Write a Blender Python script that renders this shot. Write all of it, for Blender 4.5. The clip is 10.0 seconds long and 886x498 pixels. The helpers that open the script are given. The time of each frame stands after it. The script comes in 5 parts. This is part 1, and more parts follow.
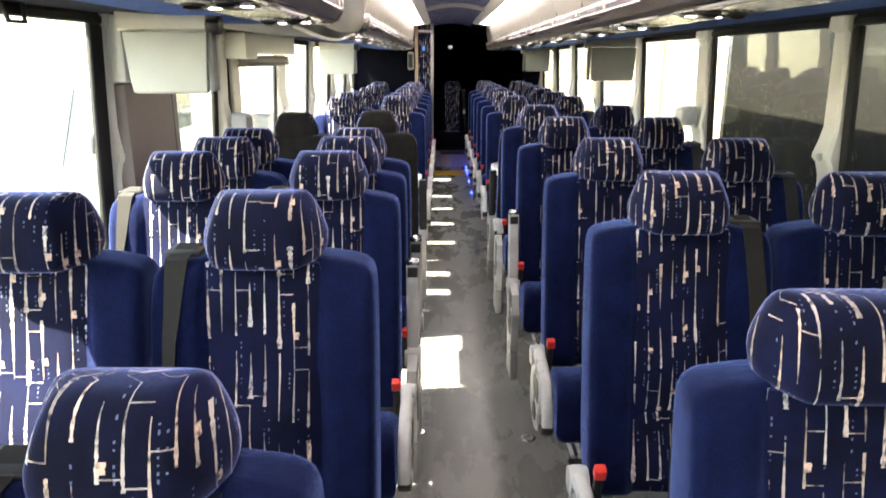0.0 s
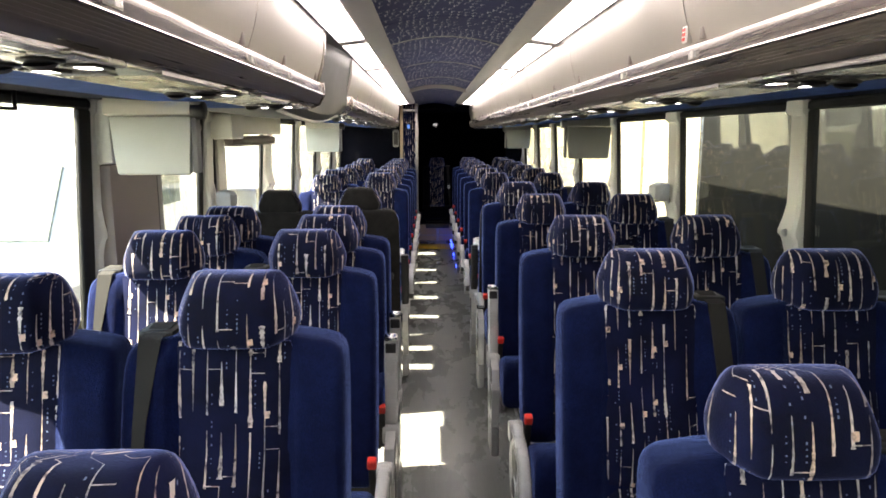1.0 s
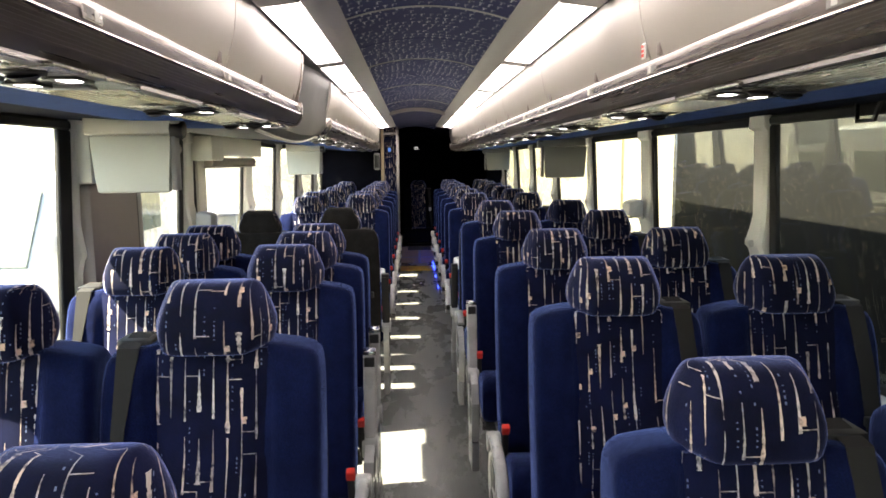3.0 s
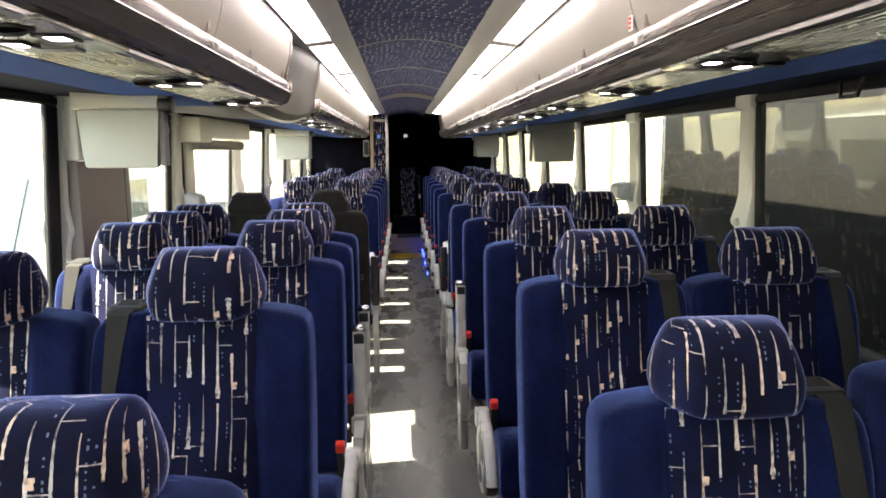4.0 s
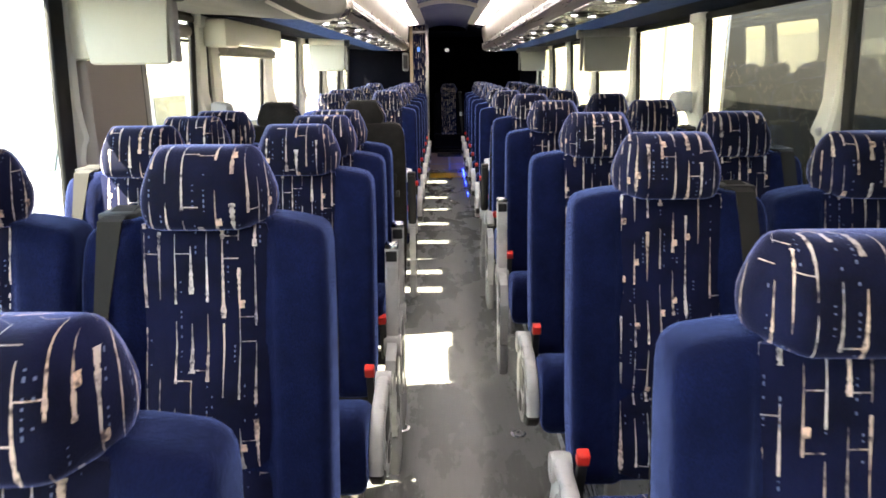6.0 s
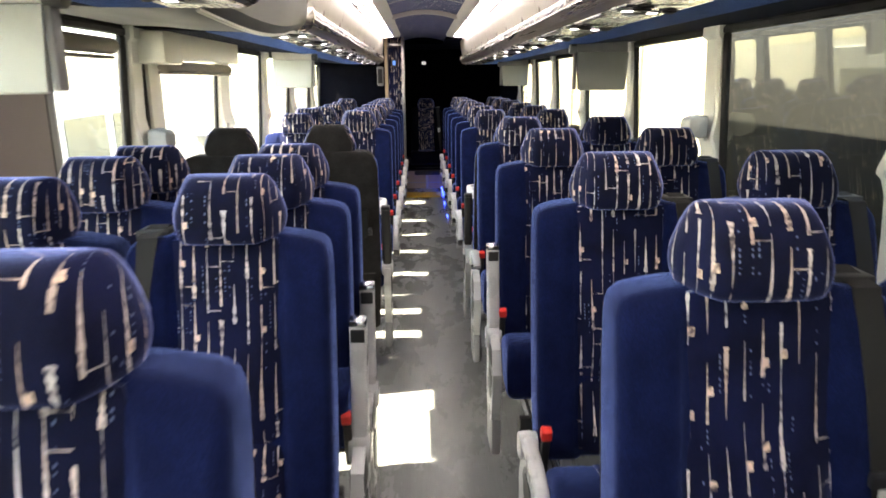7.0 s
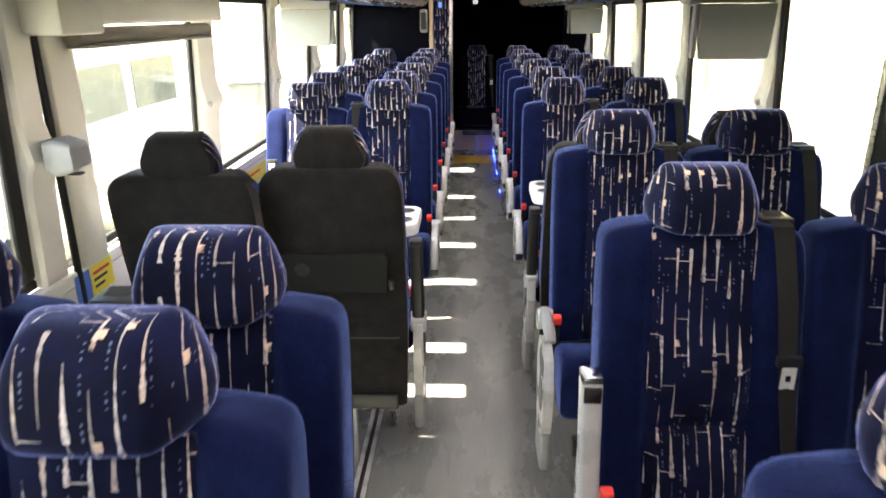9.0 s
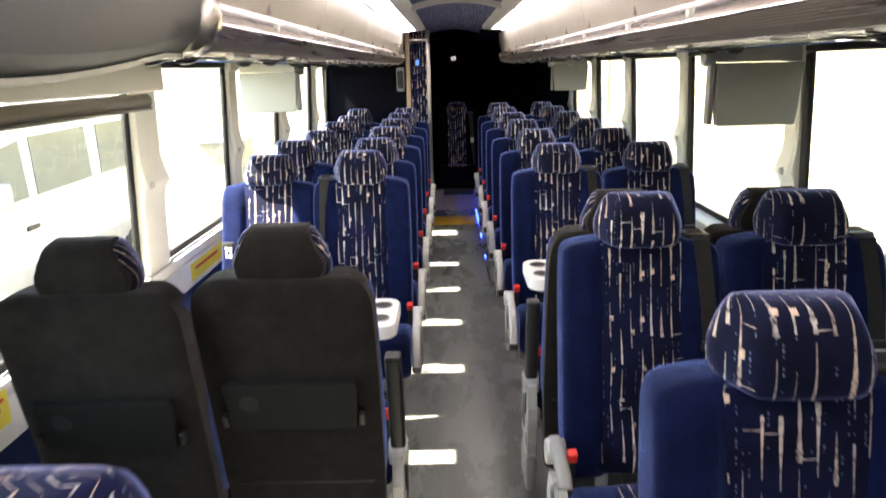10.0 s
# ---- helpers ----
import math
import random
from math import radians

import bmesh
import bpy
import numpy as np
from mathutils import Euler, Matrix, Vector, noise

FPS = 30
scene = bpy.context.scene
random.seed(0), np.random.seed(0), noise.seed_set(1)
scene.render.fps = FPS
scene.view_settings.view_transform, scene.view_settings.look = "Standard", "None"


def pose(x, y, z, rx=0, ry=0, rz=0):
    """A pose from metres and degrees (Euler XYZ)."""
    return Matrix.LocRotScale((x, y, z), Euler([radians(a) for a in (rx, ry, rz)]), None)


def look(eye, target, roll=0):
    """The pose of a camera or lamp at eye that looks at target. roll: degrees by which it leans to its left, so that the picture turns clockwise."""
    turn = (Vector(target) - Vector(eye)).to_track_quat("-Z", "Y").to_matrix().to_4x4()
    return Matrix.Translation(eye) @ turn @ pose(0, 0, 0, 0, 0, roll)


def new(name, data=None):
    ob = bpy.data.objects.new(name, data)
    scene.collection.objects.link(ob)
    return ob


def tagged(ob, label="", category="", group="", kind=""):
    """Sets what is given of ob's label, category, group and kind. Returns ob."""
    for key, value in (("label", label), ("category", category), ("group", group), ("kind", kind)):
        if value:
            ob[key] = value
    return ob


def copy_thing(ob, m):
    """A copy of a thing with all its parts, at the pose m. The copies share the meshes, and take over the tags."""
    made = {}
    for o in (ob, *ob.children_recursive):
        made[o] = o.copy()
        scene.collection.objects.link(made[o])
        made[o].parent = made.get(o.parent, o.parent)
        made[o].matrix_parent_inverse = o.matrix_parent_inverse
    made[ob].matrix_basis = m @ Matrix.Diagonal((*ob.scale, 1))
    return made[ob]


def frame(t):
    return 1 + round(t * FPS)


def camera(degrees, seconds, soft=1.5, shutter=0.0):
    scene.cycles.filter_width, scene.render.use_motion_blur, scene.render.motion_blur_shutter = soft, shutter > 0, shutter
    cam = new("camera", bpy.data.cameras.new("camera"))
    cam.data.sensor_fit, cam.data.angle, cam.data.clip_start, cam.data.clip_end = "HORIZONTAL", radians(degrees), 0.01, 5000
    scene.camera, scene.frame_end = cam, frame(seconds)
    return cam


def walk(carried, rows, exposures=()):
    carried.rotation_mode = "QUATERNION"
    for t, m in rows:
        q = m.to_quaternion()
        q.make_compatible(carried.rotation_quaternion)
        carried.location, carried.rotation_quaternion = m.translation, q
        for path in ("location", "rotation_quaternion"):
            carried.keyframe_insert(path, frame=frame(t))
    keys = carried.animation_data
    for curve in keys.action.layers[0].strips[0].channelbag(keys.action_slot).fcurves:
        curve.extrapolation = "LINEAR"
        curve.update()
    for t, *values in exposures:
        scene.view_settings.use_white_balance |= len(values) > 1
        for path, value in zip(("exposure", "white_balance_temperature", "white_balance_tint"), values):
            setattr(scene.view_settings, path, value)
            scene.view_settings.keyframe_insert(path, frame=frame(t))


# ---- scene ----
# Inside of a coach: x across (aisle at 0), y towards the rear, z up from the aisle floor.
cam = camera(66.0, 10.0, 1.65, 0.4)
PATH = [
    (0, (-0.113, 0.694, 1.51), (-0.11, 2.621, 0.974), 0.1),
    (0.5, (-0.095, 0.678, 1.529), (-0.074, 2.634, 1.11), -0.1),
    (1, (-0.078, 0.658, 1.53), (-0.039, 2.631, 1.201), -0.0),
    (1.5, (-0.074, 0.642, 1.531), (-0.041, 2.62, 1.241), 0.5),
    (2, (-0.064, 0.645, 1.516), (-0.053, 2.629, 1.261), 0.1),
    (2.5, (-0.056, 0.627, 1.515), (-0.009, 2.61, 1.258), -0.3),
    (4, (-0.054, 0.586, 1.46), (0.063, 2.562, 1.173), -0.4),
    (4.5, (-0.048, 0.612, 1.446), (0.052, 2.579, 1.094), -0.5),
    (5, (-0.043, 0.617, 1.444), (0.019, 2.57, 1.015), -1.1),
    (5.2, (-0.033, 0.623, 1.427), (0.014, 2.571, 0.979), -0.8),
    (6.3, (-0.052, 0.891, 1.392), (-0.063, 2.824, 0.877), -0.5),
    (6.5, (-0.072, 0.978, 1.406), (-0.066, 2.912, 0.898), -0.6),
    (7, (-0.047, 1.287, 1.434), (0.014, 3.228, 0.955), -0.4),
    (7.5, (-0.041, 1.577, 1.48), (0.059, 3.513, 0.986), -0.1),
    (8, (-0.055, 1.88, 1.516), (0.031, 3.797, 0.953), -0.8),
    (8.5, (-0.046, 2.222, 1.514), (-0.063, 4.127, 0.905), -1.3),
    (9, (-0.043, 2.427, 1.556), (-0.121, 4.316, 0.904), -0.5),
    (9.5, (-0.064, 2.666, 1.569), (-0.112, 4.567, 0.95), -0.7),
    (10, (-0.058, 2.881, 1.594), (-0.083, 4.813, 1.079), -1.4),
]
# the film's own exposure drifts as lamps and windows come into view
STOPS = [(0.0, 4.55), (0.5, 4.34), (1.0, 4.03), (2.5, 3.86), (4.0, 4.11), (5.0, 4.42), (6.5, 4.56), (8.0, 4.66), (9.0, 4.66), (9.5, 4.70), (10.0, 4.43)]
walk(cam, [(t, look(eye, target, roll)) for t, eye, target, roll in PATH], [(t, e, 6780, 19) for t, e in STOPS])

# ---- light ----
world = bpy.data.worlds.new("sky")
scene.world = world
world.use_nodes = True
SUN_DIR = Vector((1.0, 0.165, -1.30)).normalized()
wn = world.node_tree.nodes
sky = wn.new("ShaderNodeTexSky")
sky.sky_type = "NISHITA"
sky.sun_disc = False
sky.sun_elevation = math.asin(-SUN_DIR.z)
sky.sun_rotation = math.atan2(-SUN_DIR.x, -SUN_DIR.y)
wn["Background"].inputs["Strength"].default_value = 0.11
world.node_tree.links.new(sky.outputs["Color"], wn["Background"].inputs["Color"])
sun = new("sun", bpy.data.lights.new("sun", "SUN"))
sun.data.energy, sun.data.angle, sun.data.color = 5.0, radians(0.5), (1.0, 0.95, 0.88)
sun.matrix_world = look((-9, 3, 12), Vector((-9, 3, 12)) + SUN_DIR)
LAMP = 0.60


# ---- materials ----
def nodes_of(name):
    m = bpy.data.materials.new(name)
    m.use_nodes = True
    nt = m.node_tree
    return m, nt, nt.nodes["Principled BSDF"]


def math_node(nt, op, a, b=None, c=None):
    n = nt.nodes.new("ShaderNodeMath")
    n.operation = op
    for i, v in enumerate((a, b, c)):
        if v is None:
            continue
        if isinstance(v, (int, float)):
            n.inputs[i].default_value = v
        else:
            nt.links.new(v, n.inputs[i])
    return n.outputs[0]


def mix_colour(nt, fac, a, b):
    n = nt.nodes.new("ShaderNodeMix")
    n.data_type = "RGBA"
    for sock, v in ((n.inputs[0], fac), (n.inputs[6], a), (n.inputs[7], b)):
        if isinstance(v, tuple):
            sock.default_value = (*v[:3], 1)
        elif isinstance(v, (int, float)):
            sock.default_value = v
        else:
            nt.links.new(v, sock)
    return n.outputs[2]


def noise_of(nt, scale, detail=3, stretch=(1, 1, 1), rough=0.55):
    tc = nt.nodes.new("ShaderNodeTexCoord")
    mp = nt.nodes.new("ShaderNodeMapping")
    mp.inputs["Scale"].default_value = stretch
    nz = nt.nodes.new("ShaderNodeTexNoise")
    nz.inputs["Scale"].default_value, nz.inputs["Detail"].default_value = scale, detail
    nz.inputs["Roughness"].default_value = rough
    nt.links.new(tc.outputs["Object"], mp.inputs["Vector"])
    nt.links.new(mp.outputs["Vector"], nz.inputs["Vector"])
    return nz.outputs["Fac"]


def ramp(nt, fac, lo, hi):
    n = nt.nodes.new("ShaderNodeMapRange")
    nt.links.new(fac, n.inputs["Value"])
    n.inputs["From Min"].default_value, n.inputs["From Max"].default_value = lo, hi
    return n.outputs[0]


def bump(nt, bsdf, height, strength, distance):
    b = nt.nodes.new("ShaderNodeBump")
    b.inputs["Strength"].default_value, b.inputs["Distance"].default_value = strength, distance
    nt.links.new(height, b.inputs["Height"])
    nt.links.new(b.outputs[0], bsdf.inputs["Normal"])


def plain(name, base, rough=0.5, metal=0.0, vary=0.12, fine=120, coarse=4, relief=0.05, stretch=(1, 1, 1), spec=0.5):
    """A surface with a grain and larger stains."""
    m, nt, b = nodes_of(name)
    big = ramp(nt, noise_of(nt, coarse, 4, stretch), 0.3, 0.7)
    small = noise_of(nt, fine, 3, stretch)
    dark = tuple(c * (1 - vary) for c in base)
    light = tuple(min(1, c * (1 + vary * 0.7)) for c in base)
    col = mix_colour(nt, big, dark, light)
    col = mix_colour(nt, math_node(nt, "MULTIPLY", small, vary * 1.6), col, tuple(c * 0.6 for c in base))
    nt.links.new(col, b.inputs["Base Color"])
    nt.links.new(ramp_to(nt, big, rough - 0.06, rough + 0.08), b.inputs["Roughness"])
    b.inputs["Metallic"].default_value = metal
    b.inputs["Specular IOR Level"].default_value = spec
    if relief:
        bump(nt, b, small, relief, 0.004)
    return m


def ramp_to(nt, fac, lo, hi):
    n = nt.nodes.new("ShaderNodeMapRange")
    nt.links.new(fac, n.inputs["Value"])
    n.inputs["To Min"].default_value, n.inputs["To Max"].default_value = max(0, lo), hi
    return n.outputs[0]


def velour(name, base, sheen=0.15, tint=(0.20, 0.36, 0.95), sheen_rough=0.30, nap_depth=1.0):
    """Cut pile: dark when looked at straight on, bright along its edges and where the sun rakes it."""
    m, nt, b = nodes_of(name)
    nap = ramp(nt, noise_of(nt, 14, 7, rough=0.72), 0.32, 0.68)
    streak = ramp(nt, noise_of(nt, 26, 3, (1, 1, 0.4)), 0.35, 0.7)
    pile = ramp(nt, noise_of(nt, 330, 3, rough=0.7), 0.3, 0.7)
    lo, hi = 1 - 0.42 * nap_depth, 1 + 0.45 * nap_depth
    col = mix_colour(nt, nap, tuple(c * lo for c in base), tuple(c * hi for c in base))
    col = mix_colour(nt, math_node(nt, "MULTIPLY", streak, 0.30), col, tuple(c * 0.6 for c in base))
    col = mix_colour(nt, math_node(nt, "MULTIPLY", pile, 0.75), col, tuple(c * 0.4 for c in base))
    nt.links.new(col, b.inputs["Base Color"])
    b.inputs["Roughness"].default_value = 0.92
    b.inputs["Specular IOR Level"].default_value = 0.08
    nt.links.new(ramp_to(nt, nap, sheen * 0.6, min(1.0, sheen * 1.15)), b.inputs["Sheen Weight"])
    b.inputs["Sheen Roughness"].default_value = sheen_rough
    b.inputs["Sheen Tint"].default_value = (*tint, 1)
    bump(nt, b, math_node(nt, "ADD", pile, math_node(nt, "MULTIPLY", nap, 0.35)), 0.35, 0.004)
    return m


def cell_random(nt, *ids):
    c = nt.nodes.new("ShaderNodeCombineXYZ")
    for i, v in enumerate(ids[:3]):
        if isinstance(v, (int, float)):
            c.inputs[i].default_value = v
        else:
            nt.links.new(v, c.inputs[i])
    w = nt.nodes.new("ShaderNodeTexWhiteNoise")
    w.noise_dimensions = "3D"
    nt.links.new(c.outputs[0], w.inputs["Vector"])
    return w.outputs["Value"]


def seat_print():
    """Navy velour with a woven print of broken tan and pale stripes, ticks and specks."""
    m, nt, b = nodes_of("printed_velour")
    base = (0.0028, 0.0045, 0.0235)

    def calc(op, *a):
        return math_node(nt, op, *a)

    def rnd(*ids):
        return cell_random(nt, *ids)

    def near(val):
        return calc("ABSOLUTE", calc("SUBTRACT", calc("FRACT", val), 0.5))

    tc = nt.nodes.new("ShaderNodeTexCoord")
    sep = nt.nodes.new("ShaderNodeSeparateXYZ")
    nt.links.new(tc.outputs["UV"], sep.inputs[0])
    info = nt.nodes.new("ShaderNodeObjectInfo")
    seed = calc("MULTIPLY", info.outputs["Random"], 57.0)
    # the cloth was laid a little differently on every seat
    x = calc("ADD", sep.outputs["X"], calc("MULTIPLY", info.outputs["Random"], 0.3))
    v = calc("ADD", sep.outputs["Y"], calc("MULTIPLY", info.outputs["Random"], 1.7))
    u = calc("MULTIPLY", x, 37.0)
    cid = calc("FLOOR", u)
    off = near(u)
    step = calc("FLOOR", calc("ADD", calc("MULTIPLY", v, 210.0), seed))

    def stroke(col):
        """Along one column: the place in its run, the run's number and the length of the stroke in it."""
        pair = calc("FLOOR", calc("MULTIPLY", col, 0.5))
        r = calc("ADD", calc("MULTIPLY", v, 7.4), calc("ADD", calc("MULTIPLY", rnd(pair, seed, 1.5), 7.0), calc("MULTIPLY", rnd(col, seed, 2.5), 0.4)))
        n = calc("FLOOR", r)
        return calc("FRACT", r), n, ramp_to(nt, rnd(col, n, 4.4), 0.58, 1.05)

    # a hairline that widens towards one end, where it breaks off square
    along, seg, reach = stroke(cid)
    on = calc("MULTIPLY", calc("LESS_THAN", along, reach), calc("GREATER_THAN", rnd(cid, seg, seed), 0.06))
    f = calc("DIVIDE", along, reach)
    up = calc("GREATER_THAN", rnd(cid, seg, 5.9), 0.72)
    f = calc("ADD", calc("MULTIPLY", up, f), calc("MULTIPLY", calc("SUBTRACT", 1.0, up), calc("SUBTRACT", 1.0, f)))
    swell = calc("MULTIPLY", calc("POWER", calc("MAXIMUM", f, 0.0), 1.15), ramp_to(nt, rnd(cid, seg, 2.7), 0.05, 0.185))
    notch = ramp_to(nt, rnd(cid, step, 3.3), 0.50, 1.25)
    wide = calc("ADD", calc("MULTIPLY", swell, notch), 0.022)
    line = calc("MULTIPLY", on, calc("LESS_THAN", off, wide))
    # tan blocks sewn to the side of a stroke, and thin bars that run on from its end to the next column
    blk = calc("MULTIPLY", on, calc("GREATER_THAN", rnd(cid, seg, 8.8), 0.70))
    bmid = ramp_to(nt, rnd(cid, seg, 3.1), 0.12, 0.40)
    boff = calc("ABSOLUTE", calc("SUBTRACT", calc("FRACT", u), 0.66))
    block = calc("MULTIPLY", blk, calc("MULTIPLY", calc("LESS_THAN", boff, ramp_to(nt, rnd(cid, step, 2.9), 0.15, 0.21)), calc("LESS_THAN", calc("ABSOLUTE", calc("SUBTRACT", along, bmid)), 0.050)))
    left = calc("FLOOR", calc("SUBTRACT", u, 0.5))
    alongl, segl, reachl = stroke(left)
    bar = calc("MULTIPLY", calc("GREATER_THAN", rnd(left, segl, 6.3), 0.74), calc("LESS_THAN", calc("ABSOLUTE", calc("SUBTRACT", alongl, 0.035)), 0.0068))
    bar2 = calc("MULTIPLY", calc("GREATER_THAN", rnd(left, segl, 7.9), 0.86), calc("LESS_THAN", calc("ABSOLUTE", calc("SUBTRACT", alongl, calc("MULTIPLY", reachl, 0.72))), 0.0062))
    bar = calc("MAXIMUM", bar, bar2)
    # dotted columns of pale squares between the stripes
    sv = calc("MULTIPLY", v, 118.0)
    moff = near(calc("MULTIPLY", u, 3.0))
    mid = calc("FLOOR", calc("MULTIPLY", u, 3.0))
    trail = calc("GREATER_THAN", rnd(mid, calc("FLOOR", calc("MULTIPLY", v, 14.0)), seed), 0.83)
    dot = calc("MULTIPLY", calc("GREATER_THAN", rnd(mid, calc("FLOOR", sv), 5.5), 0.5), calc("LESS_THAN", moff, 0.15))
    dot = calc("MULTIPLY", calc("MULTIPLY", dot, trail), calc("LESS_THAN", near(sv), ramp_to(nt, rnd(mid, calc("FLOOR", sv), 7.7), 0.06, 0.32)))
    pale = mix_colour(nt, rnd(cid, seg, 9.1), (0.90, 0.68, 0.54), (0.93, 0.87, 0.83))
    ink = mix_colour(nt, block, pale, (0.86, 0.62, 0.47))
    mask = calc("MAXIMUM", calc("MAXIMUM", line, block), bar)
    pile = noise_of(nt, 420, 2)
    fade = ramp(nt, noise_of(nt, 75, 3), 0.33, 0.52)
    nap = ramp(nt, noise_of(nt, 7, 4), 0.35, 0.7)
    col = mix_colour(nt, nap, tuple(c * 0.5 for c in base), tuple(c * 1.7 for c in base))
    col = mix_colour(nt, calc("MULTIPLY", dot, 0.5), col, (0.26, 0.33, 0.52))
    strength = calc("MAXIMUM", ramp_to(nt, calc("MULTIPLY", swell, 14.0), 0.65, 1.0), block)
    worn = ramp_to(nt, rnd(cid, seg, 3.9), 0.45, 1.0)
    strength = calc("MULTIPLY", strength, calc("MAXIMUM", worn, block))
    col = mix_colour(nt, calc("MULTIPLY", calc("MULTIPLY", mask, strength), ramp_to(nt, fade, 0.12, 1.0)), col, ink)
    col = mix_colour(nt, calc("MULTIPLY", pile, 0.30), col, (0.004, 0.005, 0.02))
    nt.links.new(col, b.inputs["Base Color"])
    b.inputs["Roughness"].default_value = 0.9
    b.inputs["Specular IOR Level"].default_value = 0.15
    nt.links.new(ramp_to(nt, nap, 0.65, 1.0), b.inputs["Sheen Weight"])
    b.inputs["Sheen Roughness"].default_value = 0.30
    b.inputs["Sheen Tint"].default_value = (0.36, 0.44, 1.0, 1)
    bump(nt, b, calc("ADD", pile, calc("MULTIPLY", mask, 0.4)), 0.25, 0.003)
    return m


def ceiling_print():
    """Blue headlining with rows of small pale hooks."""
    m, nt, b = nodes_of("headlining")
    tc = nt.nodes.new("ShaderNodeTexCoord")
    sep = nt.nodes.new("ShaderNodeSeparateXYZ")
    nt.links.new(tc.outputs["Object"], sep.inputs[0])
    u, v = math_node(nt, "MULTIPLY", sep.outputs["X"], 36.0), math_node(nt, "MULTIPLY", sep.outputs["Y"], 17.0)
    row = math_node(nt, "FLOOR", v)
    u = math_node(nt, "ADD", u, math_node(nt, "MULTIPLY", cell_random(nt, row, 2.0, 0.0), 1.0))
    cell = math_node(nt, "FLOOR", u)
    fu, fv = math_node(nt, "FRACT", u), math_node(nt, "FRACT", v)
    r = cell_random(nt, cell, row, 0.0)
    stroke = math_node(nt, "LESS_THAN", math_node(nt, "ABSOLUTE", math_node(nt, "SUBTRACT", fu, ramp_to(nt, r, 0.3, 0.6))), 0.09)
    length = math_node(nt, "LESS_THAN", math_node(nt, "ABSOLUTE", math_node(nt, "SUBTRACT", fv, 0.5)), ramp_to(nt, r, 0.15, 0.36))
    foot = math_node(nt, "MULTIPLY", math_node(nt, "LESS_THAN", math_node(nt, "ABSOLUTE", math_node(nt, "SUBTRACT", fv, 0.22)), 0.055),
                     math_node(nt, "LESS_THAN", math_node(nt, "ABSOLUTE", math_node(nt, "SUBTRACT", fu, 0.62)), 0.28))
    mark = math_node(nt, "MAXIMUM", math_node(nt, "MULTIPLY", stroke, length), foot)
    mark = math_node(nt, "MULTIPLY", mark, math_node(nt, "GREATER_THAN", cell_random(nt, cell, row, 5.0), 0.25))
    pile = noise_of(nt, 300, 2)
    col = mix_colour(nt, pile, (0.050, 0.060, 0.150), (0.080, 0.092, 0.215))
    col = mix_colour(nt, math_node(nt, "MULTIPLY", mark, ramp_to(nt, cell_random(nt, cell, row, 7.0), 0.35, 1.0)), col, (0.70, 0.70, 0.80))
    nt.links.new(col, b.inputs["Base Color"])
    b.inputs["Roughness"].default_value = 0.95
    bump(nt, b, pile, 0.2, 0.002)
    return m


def vinyl_floor():
    """Grey-green sheet vinyl: a drawn-out grain, dull traffic film, pale scrapes and darker polished runs."""
    m, nt, b = nodes_of("grey_vinyl")
    grain = ramp(nt, noise_of(nt, 16, 7, (5, 0.22, 1), 0.7), 0.30, 0.72)
    film = noise_of(nt, 3.0, 8, (1.3, 0.55, 1), 0.68)
    wear = ramp(nt, noise_of(nt, 1.5, 6, (2.2, 0.35, 1), 0.6), 0.22, 0.80)
    fleck = noise_of(nt, 260, 2)
    col = mix_colour(nt, grain, (0.105, 0.108, 0.102), (0.175, 0.179, 0.168))
    col = mix_colour(nt, math_node(nt, "MULTIPLY", wear, 0.48), col, (0.25, 0.256, 0.244))
    col = mix_colour(nt, math_node(nt, "MULTIPLY", ramp(nt, film, 0.36, 0.84), 0.36), col, (0.31, 0.31, 0.29))
    col = mix_colour(nt, math_node(nt, "MULTIPLY", fleck, 0.35), col, (0.085, 0.084, 0.080))
    # scrapes: short pale scratches along and across the walking line
    for scale, stretch, cut, turn in ((20, (3.2, 0.30, 1), 0.655, 0.5), (15, (0.7, 2.4, 1), 0.70, 0.35), (34, (2.2, 0.5, 1), 0.675, 0.45)):
        nz = noise_of(nt, scale, 5, stretch, 0.72)
        line = math_node(nt, "LESS_THAN", math_node(nt, "ABSOLUTE", math_node(nt, "SUBTRACT", nz, cut)), 0.0085)
        col = mix_colour(nt, math_node(nt, "MULTIPLY", line, turn), col, (0.50, 0.49, 0.46))
    nt.links.new(col, b.inputs["Base Color"])
    nt.links.new(ramp_to(nt, ramp(nt, film, 0.3, 0.7), 0.16, 0.40), b.inputs["Roughness"])
    bump(nt, b, math_node(nt, "ADD", fleck, math_node(nt, "MULTIPLY", grain, 0.6)), 0.05, 0.003)
    return m


